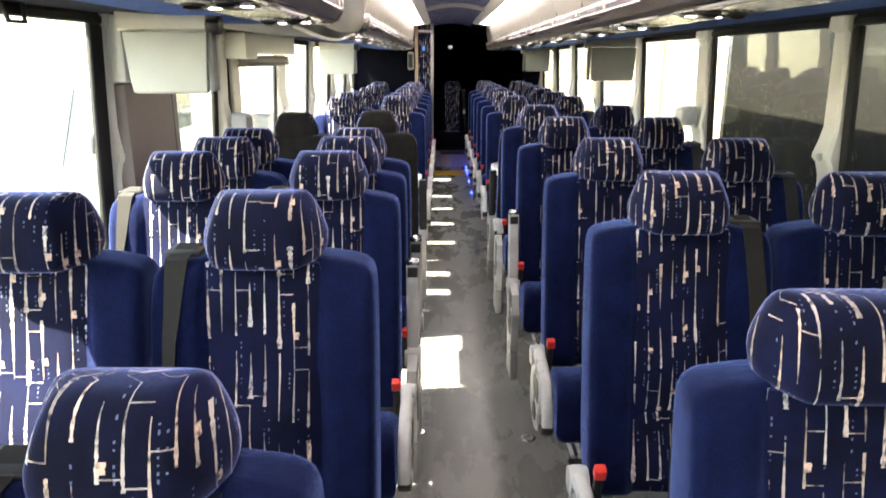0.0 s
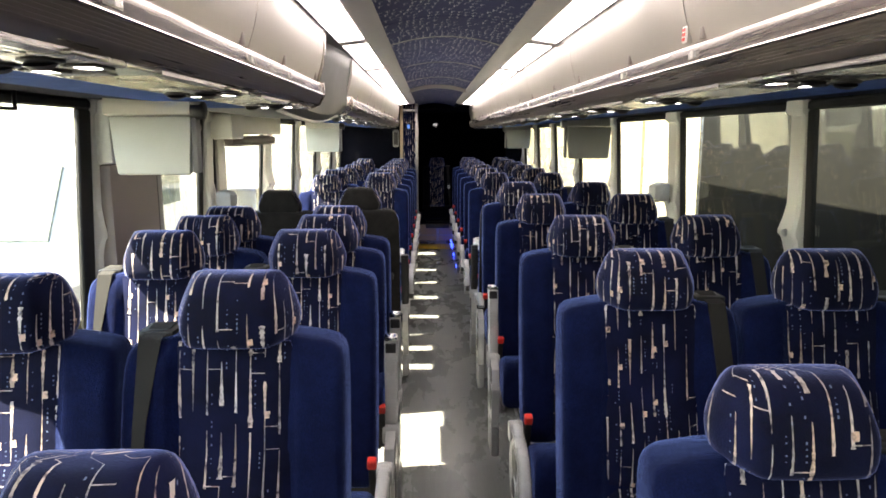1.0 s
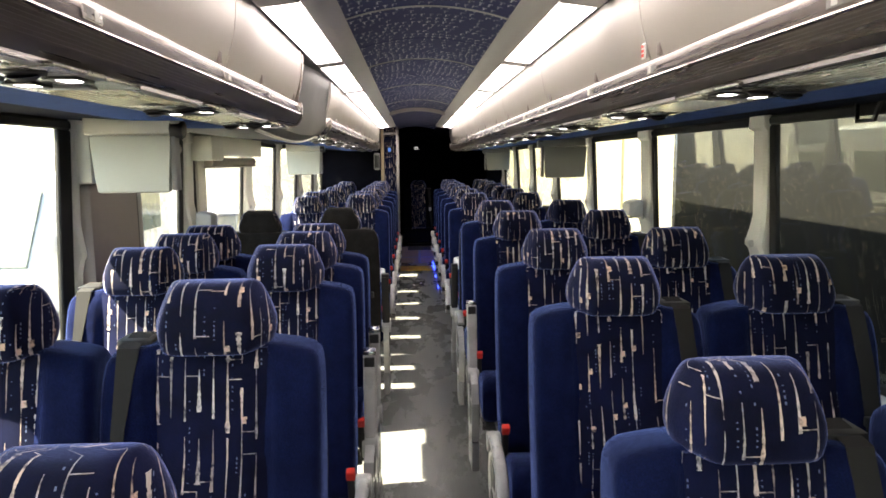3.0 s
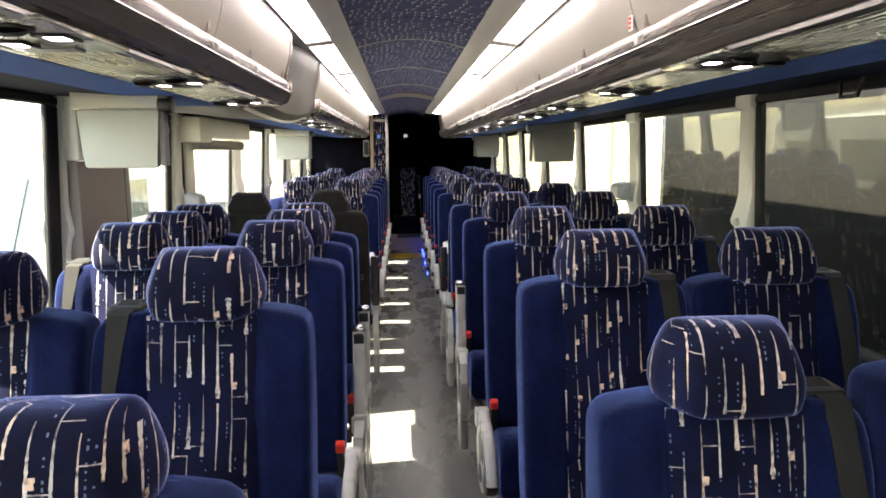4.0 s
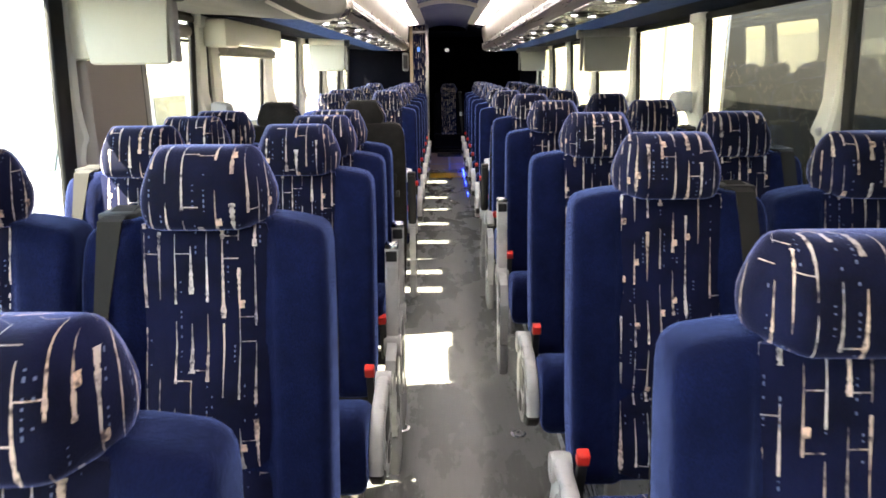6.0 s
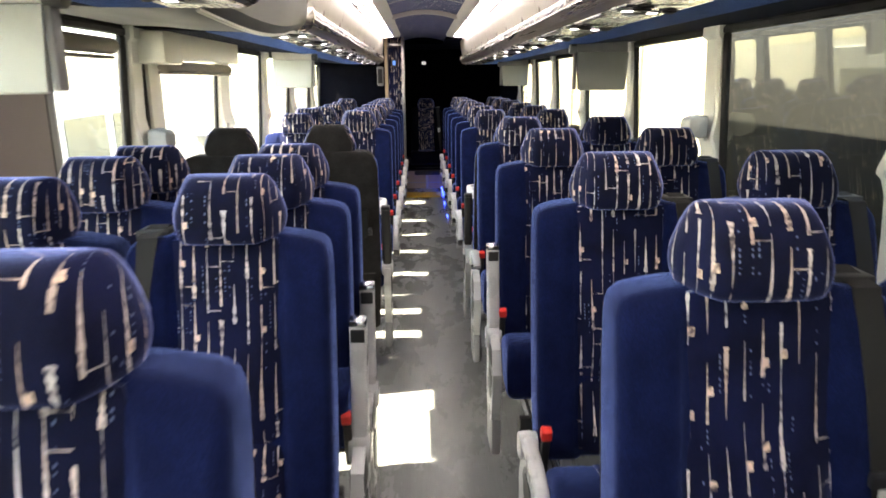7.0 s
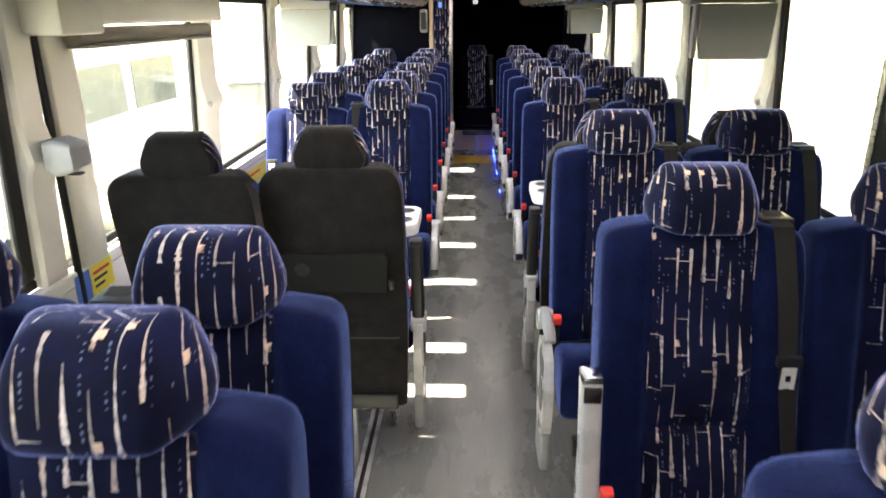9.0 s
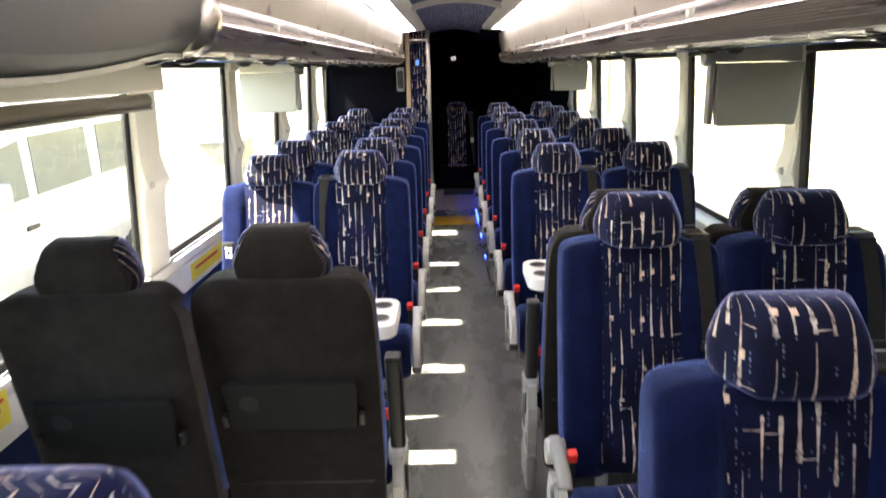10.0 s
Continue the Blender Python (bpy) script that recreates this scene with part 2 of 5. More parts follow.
def glass(name, tint, sheen, ior=1.56):
    m = bpy.data.materials.new(name)
    m.use_nodes = True
    nt = m.node_tree
    nt.nodes.remove(nt.nodes["Principled BSDF"])
    tr, gl = nt.nodes.new("ShaderNodeBsdfTransparent"), nt.nodes.new("ShaderNodeBsdfGlossy")
    tr.inputs["Color"].default_value = (*tint, 1)
    gl.inputs["Roughness"].default_value = 0.008
    gl.inputs["Color"].default_value = (*sheen, 1)
    lw, mx = nt.nodes.new("ShaderNodeLayerWeight"), nt.nodes.new("ShaderNodeMixShader")
    r0 = ((ior - 1) / (ior + 1)) ** 2
    edge = math_node(nt, "POWER", lw.outputs["Facing"], 5.0)
    nt.links.new(math_node(nt, "MULTIPLY_ADD", edge, 1 - r0, r0), mx.inputs[0])
    nt.links.new(tr.outputs[0], mx.inputs[1])
    nt.links.new(gl.outputs[0], mx.inputs[2])
    nt.links.new(mx.outputs[0], nt.nodes["Material Output"].inputs["Surface"])
    return m


def glow(name, colour, strength):
    m, nt, b = nodes_of(name)
    b.inputs["Base Color"].default_value = (*[c * 0.8 for c in colour], 1)
    b.inputs["Emission Color"].default_value = (*colour, 1)
    b.inputs["Emission Strength"].default_value = strength
    return m


NAVY = velour("navy_velour", (0.0054, 0.0102, 0.0500), 1.0, (0.27, 0.40, 1.0), 0.30)
PRINT = seat_print()
BACKCLOTH = velour("charcoal_cloth", (0.0185, 0.0170, 0.0165), 0.26, (0.55, 0.51, 0.50), 0.4, 1.0)
BLUECLOTH = velour("blue_trim_cloth", (0.035, 0.075, 0.24), 0.3, nap_depth=0.3)
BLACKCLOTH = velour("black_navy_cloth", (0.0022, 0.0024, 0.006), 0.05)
HEADLINING = ceiling_print()
FLOOR = vinyl_floor()
CREAM = plain("cream_plastic", (0.74, 0.73, 0.67), 0.5, vary=0.08, fine=200, relief=0.04)
DOORSKIN = plain("rack_door_laminate", (0.405, 0.372, 0.346), 0.38, vary=0.06, fine=150, relief=0.03)
GREYMOULD = plain("grey_moulding", (0.20, 0.20, 0.205), 0.55, vary=0.1, relief=0.05)
ARMGREY = plain("light_grey_plastic", (0.50, 0.50, 0.49), 0.28, vary=0.12, coarse=12, relief=0.03)
SHELLGREY = plain("grey_shell_plastic", (0.30, 0.30, 0.30), 0.5, vary=0.12, coarse=9)
BLACKPLASTIC = plain("black_plastic", (0.012, 0.012, 0.013), 0.45, vary=0.2)
TRAYBLACK = plain("dark_tray_plastic", (0.0070, 0.0072, 0.0070), 0.7, vary=0.15, spec=0.2)
BAYGREY = plain("dark_grey_moulding", (0.085, 0.086, 0.090), 0.5, vary=0.06, fine=220, relief=0.05)
TRIMGREY = plain("pale_grey_ceiling_trim", (0.66, 0.64, 0.615), 0.5, vary=0.06)
RUBBER = plain("black_rubber", (0.004, 0.004, 0.004), 0.75, vary=0.2)
STRAP = plain("seat_belt_webbing", (0.0105, 0.0098, 0.0088), 0.85, vary=0.12, fine=500, relief=0.2)
CHROME = plain("bright_metal", (0.75, 0.75, 0.76), 0.22, 1.0, 0.06, relief=0.0)
ZINC = plain("bright_zinc_plate", (0.78, 0.77, 0.74), 0.45, 0.35, 0.06, relief=0.0)
ALU = plain("brushed_aluminium", (0.42, 0.40, 0.39), 0.28, 1.0, 0.1, fine=90, stretch=(40, 1, 40), relief=0.02)
RAILGREY = plain("brown_grey_rail", (0.24, 0.208, 0.195), 0.30, 0.75, 0.08, fine=60, stretch=(12, 0.3, 12), relief=0.0)
NOSE = plain("polished_rail_nose", (0.50, 0.45, 0.41), 0.20, 1.0, 0.05, relief=0.0)
RAILTOP = plain("brushed_bronze_rail", (0.32, 0.272, 0.25), 0.26, 0.85, 0.08, fine=90, stretch=(12, 0.3, 12), relief=0.0)
SERVICE = plain("silver_service_panel", (0.48, 0.475, 0.435), 0.24, 0.85, 0.12, coarse=7, relief=0.04)
RED = plain("red_plastic", (0.72, 0.03, 0.02), 0.4, vary=0.1)
WHITEPLASTIC = plain("white_plastic", (0.80, 0.79, 0.77), 0.35, vary=0.04, relief=0.02)
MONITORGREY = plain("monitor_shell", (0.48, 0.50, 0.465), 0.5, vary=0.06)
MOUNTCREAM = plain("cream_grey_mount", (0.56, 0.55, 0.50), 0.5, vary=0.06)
# the monitor shell again, darkened to stand for the shaded right side
MONITORSHADED = plain("shaded_monitor_shell", (0.30, 0.31, 0.29), 0.5, vary=0.06)
TAUPE = plain("taupe_panel", (0.24, 0.20, 0.19), 0.5, vary=0.07)
YELLOW = plain("yellow_step_edge", (0.86, 0.50, 0.03), 0.6, vary=0.2)
STICKERYELLOW = plain("yellow_sticker", (0.85, 0.70, 0.04), 0.4, vary=0.06)
STICKERBLUE = plain("blue_sticker", (0.06, 0.16, 0.55), 0.4, vary=0.06)
BEIGE = plain("beige_housing_plastic", (0.66, 0.64, 0.56), 0.5, vary=0.06)
BLIND = plain("taupe_blind_fabric", (0.27, 0.24, 0.21), 0.8, vary=0.1)
WOODTRIM = plain("tan_sill_trim", (0.40, 0.30, 0.19), 0.5, vary=0.15)
GLASS = glass("tinted_window_glass", (0.88, 0.90, 0.82), (1.0, 0.97, 0.82))
VANGLASS = plain("van_glass", (0.105, 0.125, 0.11), 0.08, vary=0.1, relief=0.0)
LIGHTPANEL = glow("ceiling_light_diffuser", (1.0, 0.96, 0.90), LAMP)
READLAMP = glow("reading_lamp_lens", (1.0, 0.98, 0.95), 1.6)
BLUELED = glow("blue_led", (0.02, 0.05, 1.0), 1.5)
SIGNBLUE = glow("blue_sign_glow", (0.1, 0.3, 1.0), 0.04)
WHITELED = glow("white_indicator", (1.0, 0.98, 0.95), 0.035)
CONCRETE = plain("grey_concrete", (0.150, 0.142, 0.112), 0.85, vary=0.15, fine=40, coarse=0.6)
STUCCO = plain("cream_stucco", (0.26, 0.235, 0.15), 0.9, vary=0.1, fine=30, coarse=0.5)
VANPAINT = plain("white_van_paint", (0.62, 0.62, 0.61), 0.25, vary=0.03, relief=0.0)
COACHPAINT = plain("grey_coach_paint", (0.005, 0.005, 0.004), 0.6, spec=0.12, vary=0.1, coarse=0.8, relief=0.0)
TYRE = plain("tyre_rubber", (0.02, 0.02, 0.02), 0.8, vary=0.2)
CABINETBEIGE = plain("beige_cabinet_paint", (0.42, 0.39, 0.30), 0.5, vary=0.08)


# ---- mesh helpers ----
def finish(bm, name, material, smooth):
    bmesh.ops.recalc_face_normals(bm, faces=bm.faces)
    me = bpy.data.meshes.new(name)
    bm.to_mesh(me)
    bm.free()
    me.materials.append(material)
    if smooth:
        for p in me.polygons:
            p.use_smooth = True
        me.set_sharp_from_angle(angle=radians(smooth))
    return me


def part(name, bm, material, parent=None, label="", smooth=40):
    ob = new(name, finish(bm, name, material, smooth))
    ob.parent = parent
    return tagged(ob, label)


def thing(name, label, category, group="", kind="", at=None):
    ob = new(name)
    ob.empty_display_size = 0.1
    if at is not None:
        ob.matrix_basis = at
    return tagged(ob, label, category, group, kind)


def box(x0, x1, y0, y1, z0, z1, bevel=0.0, seg=2, bm=None):
    own = bmesh.new()
    bmesh.ops.create_cube(own, size=1, matrix=Matrix.Translation(((x0 + x1) / 2, (y0 + y1) / 2, (z0 + z1) / 2)) @ Matrix.Diagonal((abs(x1 - x0), abs(y1 - y0), abs(z1 - z0), 1)))
    if bevel:
        bmesh.ops.bevel(own, geom=own.edges[:], offset=bevel, segments=seg, affect="EDGES", profile=0.5)
    return merge(bm, own)


def merge(bm, own):
    if bm is None:
        return own
    me = bpy.data.meshes.new("tmp")
    own.to_mesh(me)
    own.free()
    bm.from_mesh(me)
    bpy.data.meshes.remove(me)
    return bm


def cyl(p0, p1, r, seg=16, bm=None, r2=None, bevel=0.0):
    own = bmesh.new()
    a, b = Vector(p0), Vector(p1)
    d = b - a
    m = Matrix.Translation((a + b) / 2) @ d.to_track_quat("Z", "Y").to_matrix().to_4x4()
    bmesh.ops.create_cone(own, cap_ends=True, segments=seg, radius1=r, radius2=r if r2 is None else r2, depth=d.length, matrix=m)
    if bevel:
        es = [e for e in own.edges if any(len(f.verts) > 4 for f in e.link_faces)]
        bmesh.ops.bevel(own, geom=es, offset=bevel, segments=2, affect="EDGES", profile=0.5)
    return merge(bm, own)


def loft(rings, closed=True, caps=True, bm=None):
    """Skin over rings of points."""
    own = bmesh.new()
    vs = [[own.verts.new(p) for p in r] for r in rings]
    n = len(rings[0])
    for a, b in zip(vs, vs[1:]):
        for i in range(n if closed else n - 1):
            j = (i + 1) % n
            own.faces.new((a[i], a[j], b[j], b[i]))
    if caps:
        own.faces.new(vs[0][::-1])
        own.faces.new(vs[-1])
    return merge(bm, own)


def cloth_loft(rings, us, vs, caps=True):
    """Skin over rings whose points carry the cloth's own measures: us along the ring, vs from ring to ring."""
    own = bmesh.new()
    uv = own.loops.layers.uv.new("cloth")
    rows = [[own.verts.new(p) for p in r] for r in rings]
    n = len(rings[0])
    def lay(corners):
        f = own.faces.new([rows[k][i] for k, i in corners])
        for lp, (k, i) in zip(f.loops, corners):
            lp[uv].uv = (us[k][i], vs[k])
    for k in range(len(rings) - 1):
        for i in range(n):
            j = (i + 1) % n
            lay([(k, i), (k, j), (k + 1, j), (k + 1, i)])
    if caps:
        lay([(0, i) for i in range(n)][::-1])
        lay([(len(rings) - 1, i) for i in range(n)])
    return own


def run_length(points):
    """Distance from the first point to each one."""
    out = [0.0]
    for p, q in zip(points, points[1:]):
        out.append(out[-1] + (Vector(q) - Vector(p)).length)
    return out


def rounded_ring(hx, hy, r, seg=4):
    """A rounded rectangle about the origin."""
    r = min(r, hx * 0.98, hy * 0.98)
    pts = []
    for cx, cy, a0 in ((hx - r, hy - r, 0), (-hx + r, hy - r, 90), (-hx + r, -hy + r, 180), (hx - r, -hy + r, 270)):
        for k in range(seg + 1):
            a = radians(a0 + 90 * k / seg)
            pts.append((cx + r * math.cos(a), cy + r * math.sin(a)))
    return pts


def sweep(profile, path, bm=None):
    """A closed (u, v) profile along a path in a plane of constant x: u is across (x), v is away from the path."""
    rings = []
    for i, p in enumerate(path):
        p = Vector(p)
        t = (Vector(path[min(i + 1, len(path) - 1)]) - Vector(path[max(i - 1, 0)])).normalized()
        side = Vector((1, 0, 0))
        up = t.cross(side)
        rings.append([p + side * u + up * v for u, v in profile])
    return loft(rings, bm=bm)


def prism(outline, y0, y1, bm=None):
    """An (x, z) outline pulled from y0 to y1."""
    return loft([[(x, y0, z) for x, z in outline], [(x, y1, z) for x, z in outline]], bm=bm)


# ---- the coach body ----
Y0, Y1 = -1.4, 12.3          # front and rear bulkheads
WALL = 1.22                  # inner face of the side walls
SILL, HEAD = 0.84, 1.645      # window opening

floor = part("floor", box(-1.25, 1.25, Y0, Y1, -0.12, 0.0), FLOOR)
tagged(floor, "scuffed grey vinyl coach floor with darker streaks", "floor", kind="structure")

# black frame from a to b, then pale pillar trim from b to c
PILLARS_R = [(-1.39, -1.35, -1.25), (-0.6, -0.52, -0.36), (0.57, 0.65, 0.81), (1.78, 1.82, 1.95), (2.95, 2.995, 3.09), (4.145, 4.19, 4.335), (5.35, 5.395, 5.50), (6.55, 6.61, 6.72), (7.70, 7.76, 7.90), (8.80, 8.90, 9.06), (9.95, 10.05, 10.20)]
PILLARS_L = [(-1.39, -1.35, -1.25), (-0.6, -0.52, -0.36), (0.57, 0.65, 0.81), (1.92, 1.98, 2.10), (2.92, 3.0, 3.1), (4.09, 4.145, 4.27), (5.355, 5.385, 5.60), (6.47, 6.51, 6.66), (7.55, 7.62, 7.80), (8.70, 8.80, 8.95), (9.55, 9.60, 9.75)]


def side_wall(s, pillars, name, end):
    lower = thing(name, "grey lower side wall of the coach with a pale sill", "wall", kind="structure")
    x = lambda a, b: (s * a, s * b) if s > 0 else (s * b, s * a)
    part("wall_lining", box(*x(WALL, 1.25), Y0, Y1, 0.0, SILL - 0.04), NAVY, lower)
    part("sill", box(*x(WALL - (0.07 if s > 0 else 0.013), 1.25), Y0, end, SILL - 0.04, SILL, 0.006), CREAM, lower)
    part("ledge_trim", box(*x(WALL - 0.012, WALL - 0.001), Y0, end, SILL - 0.16, SILL - 0.042, 0.003), CREAM if s < 0 else WOODTRIM, lower)
    part("heater_duct", box(*x(WALL - 0.09, WALL - 0.002), Y0, end, 0.02, 0.20, 0.015), SHELLGREY, lower)
    part("header", box(*x(WALL - 0.005, 1.25), Y0, Y1, HEAD, 1.78, 0.003), RUBBER, lower)
    if end < Y1:
        part("rear_lining", box(*x(WALL, 1.25), end, Y1, SILL - 0.04, HEAD), BLACKCLOTH, lower)
    k = 0
    for i, (a, b, c) in enumerate(pillars):
        if c > end + 0.3:
            break
        p = thing("pillar", "pale moulded window pillar trim", "pillar", kind="structure")
        bm = bmesh.new()
        # a slightly waisted moulded cover
        rings = []
        for z, w, d in ((SILL, 0.0, 0.030), (1.0, 0.0, 0.028), (1.12, 0.004, 0.028), (1.165, 0.010, 0.036), (1.18, 0.022, 0.044), (1.195, 0.020, 0.044), (1.24, 0.006, 0.034), (1.29, -0.004, 0.026), (1.5, -0.006, 0.022), (HEAD - 0.05, -0.008, 0.022), (HEAD - 0.038, 0.010, 0.034), (HEAD + 0.005, 0.002, 0.034), (1.68, -0.004, 0.034)):
            y0, y1 = b + 0.002, c + w
            xi, xo = s * (WALL - d + 0.012), s * 1.244
            r = 0.011
            rings.append([(xo, y0, z), (xi + s * r, y0, z), (xi, y0 + r, z), (xi, y1 - r, z), (xi + s * r, y1, z), (xo, y1, z)])
        part("pillar_cover", loft(rings), CREAM, p)
        if s > 0 or i != 5:
            part("cover_cap", cyl((s * (WALL - 0.022), b + 0.05, 1.19), (s * (WALL - 0.042), b + 0.05, 1.185), 0.014, 12, bevel=0.004), ARMGREY, p)
        part("pillar_core", box(*x(WALL + 0.012, 1.243), a + 0.004, b, SILL, HEAD), RUBBER, p)
        nxt = pillars[i + 1][0] if i + 1 < len(pillars) and pillars[i + 1][0] < end + 0.2 else end
        k += 1
        w = thing("window_%d" % (k if s < 0 else k + 20), "tinted coach window in a black rubber frame", "window", kind="structure")
        fr = bmesh.new()
        bar = (pillars[i + 1][1] - nxt) if nxt != end else 0.06
        y0, y1 = c - 0.01, nxt + bar
        f = 0.03
        box(*x(WALL + 0.002, 1.243), y0, y1, SILL, SILL + f, 0.006, 1, fr)
        box(*x(WALL + 0.002, 1.243), y0, y1, HEAD - f, HEAD, 0.006, 1, fr)
        box(*x(WALL + 0.003, 1.242), nxt, nxt + bar, SILL + f, HEAD - f, min(0.009, bar / 3), 2, fr)
        box(*x(WALL + 0.003, 1.242), y0, y0 + 0.022, SILL + f, HEAD - f, 0.006, 1, fr)
        part("window_frame", fr, RUBBER, w)
        part("pane", box(*x(1.2345, 1.2395), y0 + 0.012, y1 - min(0.02, bar / 3), SILL + 0.02, HEAD - 0.02), GLASS, w, smooth=0)
        if i != 3:
            continue
        # release handle at the top of the exit window
        hb = bmesh.new()
        hy = (c + nxt) / 2
        sweep(rounded_ring(0.006, 0.006, 0.004, 2), [(s * 1.215, hy - 0.05, HEAD + 0.005), (s * 1.205, hy - 0.035, HEAD - 0.045), (s * 1.205, hy + 0.035, HEAD - 0.045), (s * 1.215, hy + 0.05, HEAD + 0.005)], hb)
        part("release_handle", hb, BLACKPLASTIC, w)
    return lower


side_wall(-1, PILLARS_L, "wall_left", 9.56)
side_wall(1, PILLARS_R, "wall_right", 10.2)
# windows and pillars lean in towards the roof
LEAN = 0.05
for ob in [o for o in scene.objects if o.type == "MESH" and o.parent and o.parent.name.split(".")[0].startswith(("pillar", "window_"))]:
    for v in ob.data.vertices:
        v.co.x -= math.copysign(LEAN, v.co.x) * (v.co.z - 1.25)

# bulkheads
wf = thing("wall_front", "dark grey front of the coach below and round the windscreen", "wall", kind="structure")
part("dash_panel", box(-1.25, 1.25, Y0 - 0.08, Y0, 0.0, 1.36), BAYGREY, wf)
part("front_header", box(-1.25, 1.25, Y0 - 0.08, Y0, 1.62, 2.1), BAYGREY, wf)
for s in (-1, 1):
    part("corner_post", box(*sorted((s * 1.08, s * 1.25)), Y0 - 0.08, Y0, 1.36, 1.62), BAYGREY, wf)
# unseen windscreen opening, added and sized as front fill for the nearest seats
ws = thing("window_41", "unseen tinted windscreen slot added to let in front light", "window", kind="structure")
part("pane", box(-1.08, 1.08, Y0 - 0.05, Y0 - 0.044, 1.36, 1.62), GLASS, ws, smooth=0)
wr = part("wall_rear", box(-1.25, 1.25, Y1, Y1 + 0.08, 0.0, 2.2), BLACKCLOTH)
tagged(wr, "black rear bulkhead of the coach", "wall", kind="structure")


# ceiling: arched headlining with welted seams
def ceiling_z(x):
    return 1.985 - 0.62 * x * x


bm = bmesh.new()
seams = [-2.45 + 0.585 * k for k in range(23)]
stations = [Y0]
for y in seams:
    if Y0 + 0.05 < y < 10.5:
        stations += [y - 0.008, y, y + 0.008]
stations += [10.6]
lower, upper = [], []
for y in stations:
    dip = 0.006 if any(abs(y - q) < 0.001 for q in seams) else 0.0
    lower.append([(x, y, ceiling_z(x) + dip) for x in [-0.285 + 0.57 * i / 16 for i in range(17)]])
rows = [[bm.verts.new(p) for p in r] + [bm.verts.new((0.285, r[0][1], 2.10)), bm.verts.new((-0.285, r[0][1], 2.10))] for r in lower]
for a, b in zip(rows, rows[1:]):
    for i in range(len(a)):
        j = (i + 1) % len(a)
        bm.faces.new((a[i], a[j], b[j], b[i]))
bm.faces.new(rows[0])
bm.faces.new(rows[-1][::-1])
tagged(part("ceiling", bm, HEADLINING, smooth=25), "arched blue headlining printed with small pale hooks", "ceiling", kind="structure")
roof = part("roof", box(-1.28, 1.28, Y0 - 0.1, Y1 + 0.1, 2.13, 2.22), SHELLGREY)
tagged(roof, "grey outer roof skin of the coach", "roof", kind="structure")
for s in (-1, 1):
    sh = part("roof_side", prism([(s * 1.251, 1.66), (s * 1.283, 1.66), (s * 1.283, 2.128), (s * 1.251, 2.128)], Y0 - 0.1, Y1 + 0.1), SHELLGREY)
    tagged(sh, "outer roof edge panel above the windows", "roof", kind="structure")
    sk = part("body_side", prism([(s * 1.251, -0.9), (s * 1.283, -0.9), (s * 1.283, SILL - 0.01), (s * 1.251, SILL - 0.01)], Y0 - 0.1, Y1 + 0.1), SHELLGREY)
    tagged(sk, "outer lower body side of the coach", "wall", kind="structure")

# pale curved hatch trim on the headlining and the dark ceiling at the rear
arch = [(x, ceiling_z(x)) for x in [-0.262 + 0.524 * i / 20 for i in range(21)]]
bm = loft([[(x, y, z + 0.002) for x, z in arch] + [(x, y, z - d) for x, z in arch[::-1]] for y, d in ((7.02, 0.004), (7.05, 0.022), (7.14, 0.026), (7.20, 0.006))])
tagged(part("arch_trim", bm, DOORSKIN), "pale curved trim across the ceiling", "trim", kind="structure")
for s in (-1, 1):
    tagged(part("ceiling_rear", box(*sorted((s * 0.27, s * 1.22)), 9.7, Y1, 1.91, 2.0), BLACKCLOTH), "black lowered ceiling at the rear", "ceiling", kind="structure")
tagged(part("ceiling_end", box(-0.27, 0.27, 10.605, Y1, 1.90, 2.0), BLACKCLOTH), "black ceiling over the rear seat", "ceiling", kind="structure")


# thin pale seams across the headlining
for k in range(-3, 4):
    y = 2.83 + 1.12 * k
    bm = loft([[(x, y + dy, z - d) for x, z in arch] + [(x, y + dy, z + 0.004) for x, z in arch[::-1]] for dy, d in ((-0.007, 0.001), (-0.004, 0.0035), (0.004, 0.0035), (0.007, 0.001))])
    tagged(part("ceiling_seam", bm, ARMGREY), "thin pale seam strip across the blue headlining", "trim", kind="structure")


# ---- ceiling lights ----
def light_strip(s, y0, y1):
    strip = thing("ceiling_light", "bright white ceiling light strip above the luggage rack", "ceiling light", "ceiling light strips")
    a, b = (s * 0.338, 1.921), (s * 0.442, 1.908)
    part("housing", prism([(s * 0.272, 1.955), (s * 0.272, 1.930), (s * 0.450, 1.915), (s * 0.450, 1.955)], y0, y1), GREYMOULD, strip)
    part("trim_rail", prism([(s * 0.258, 1.950), (s * 0.252, 1.936), (s * 0.268, 1.918), (s * 0.330, 1.908), (s * 0.3375, 1.912), (s * 0.3375, 1.926), (s * 0.275, 1.9295)], y0, y1), TRIMGREY, strip, "pale trim beside the diffusers")
    part("gap_seal", prism([(s * 0.4435, 1.9165), (s * 0.4435, 1.9035), (s * 0.4505, 1.9035), (s * 0.4505, 1.9165)], y0, y1), RUBBER, strip, "dark joint beside the rack doors")
    edges = [y0] + [y for y in [3.56 + 1.165 * k for k in range(-6, 6)] if y0 + 0.2 < y < y1 - 0.2] + [y1]
    for i, (q0, q1) in enumerate(zip(edges, edges[1:])):
        part("diffuser", prism([(a[0], a[1]), (a[0], a[1] - 0.008), (b[0], b[1] - 0.008), (b[0], b[1])], q0 + 0.052, q1 - 0.052), LIGHTPANEL, strip)
        part("divider", prism([(a[0], a[1] + 0.002), (a[0], a[1] - 0.012), (b[0], b[1] - 0.012), (b[0], b[1] + 0.002)], q0 - 0.0515 if i else q0, q0 + 0.0515), TRIMGREY, strip)


light_strip(-1, Y0 + 0.2, 9.3)
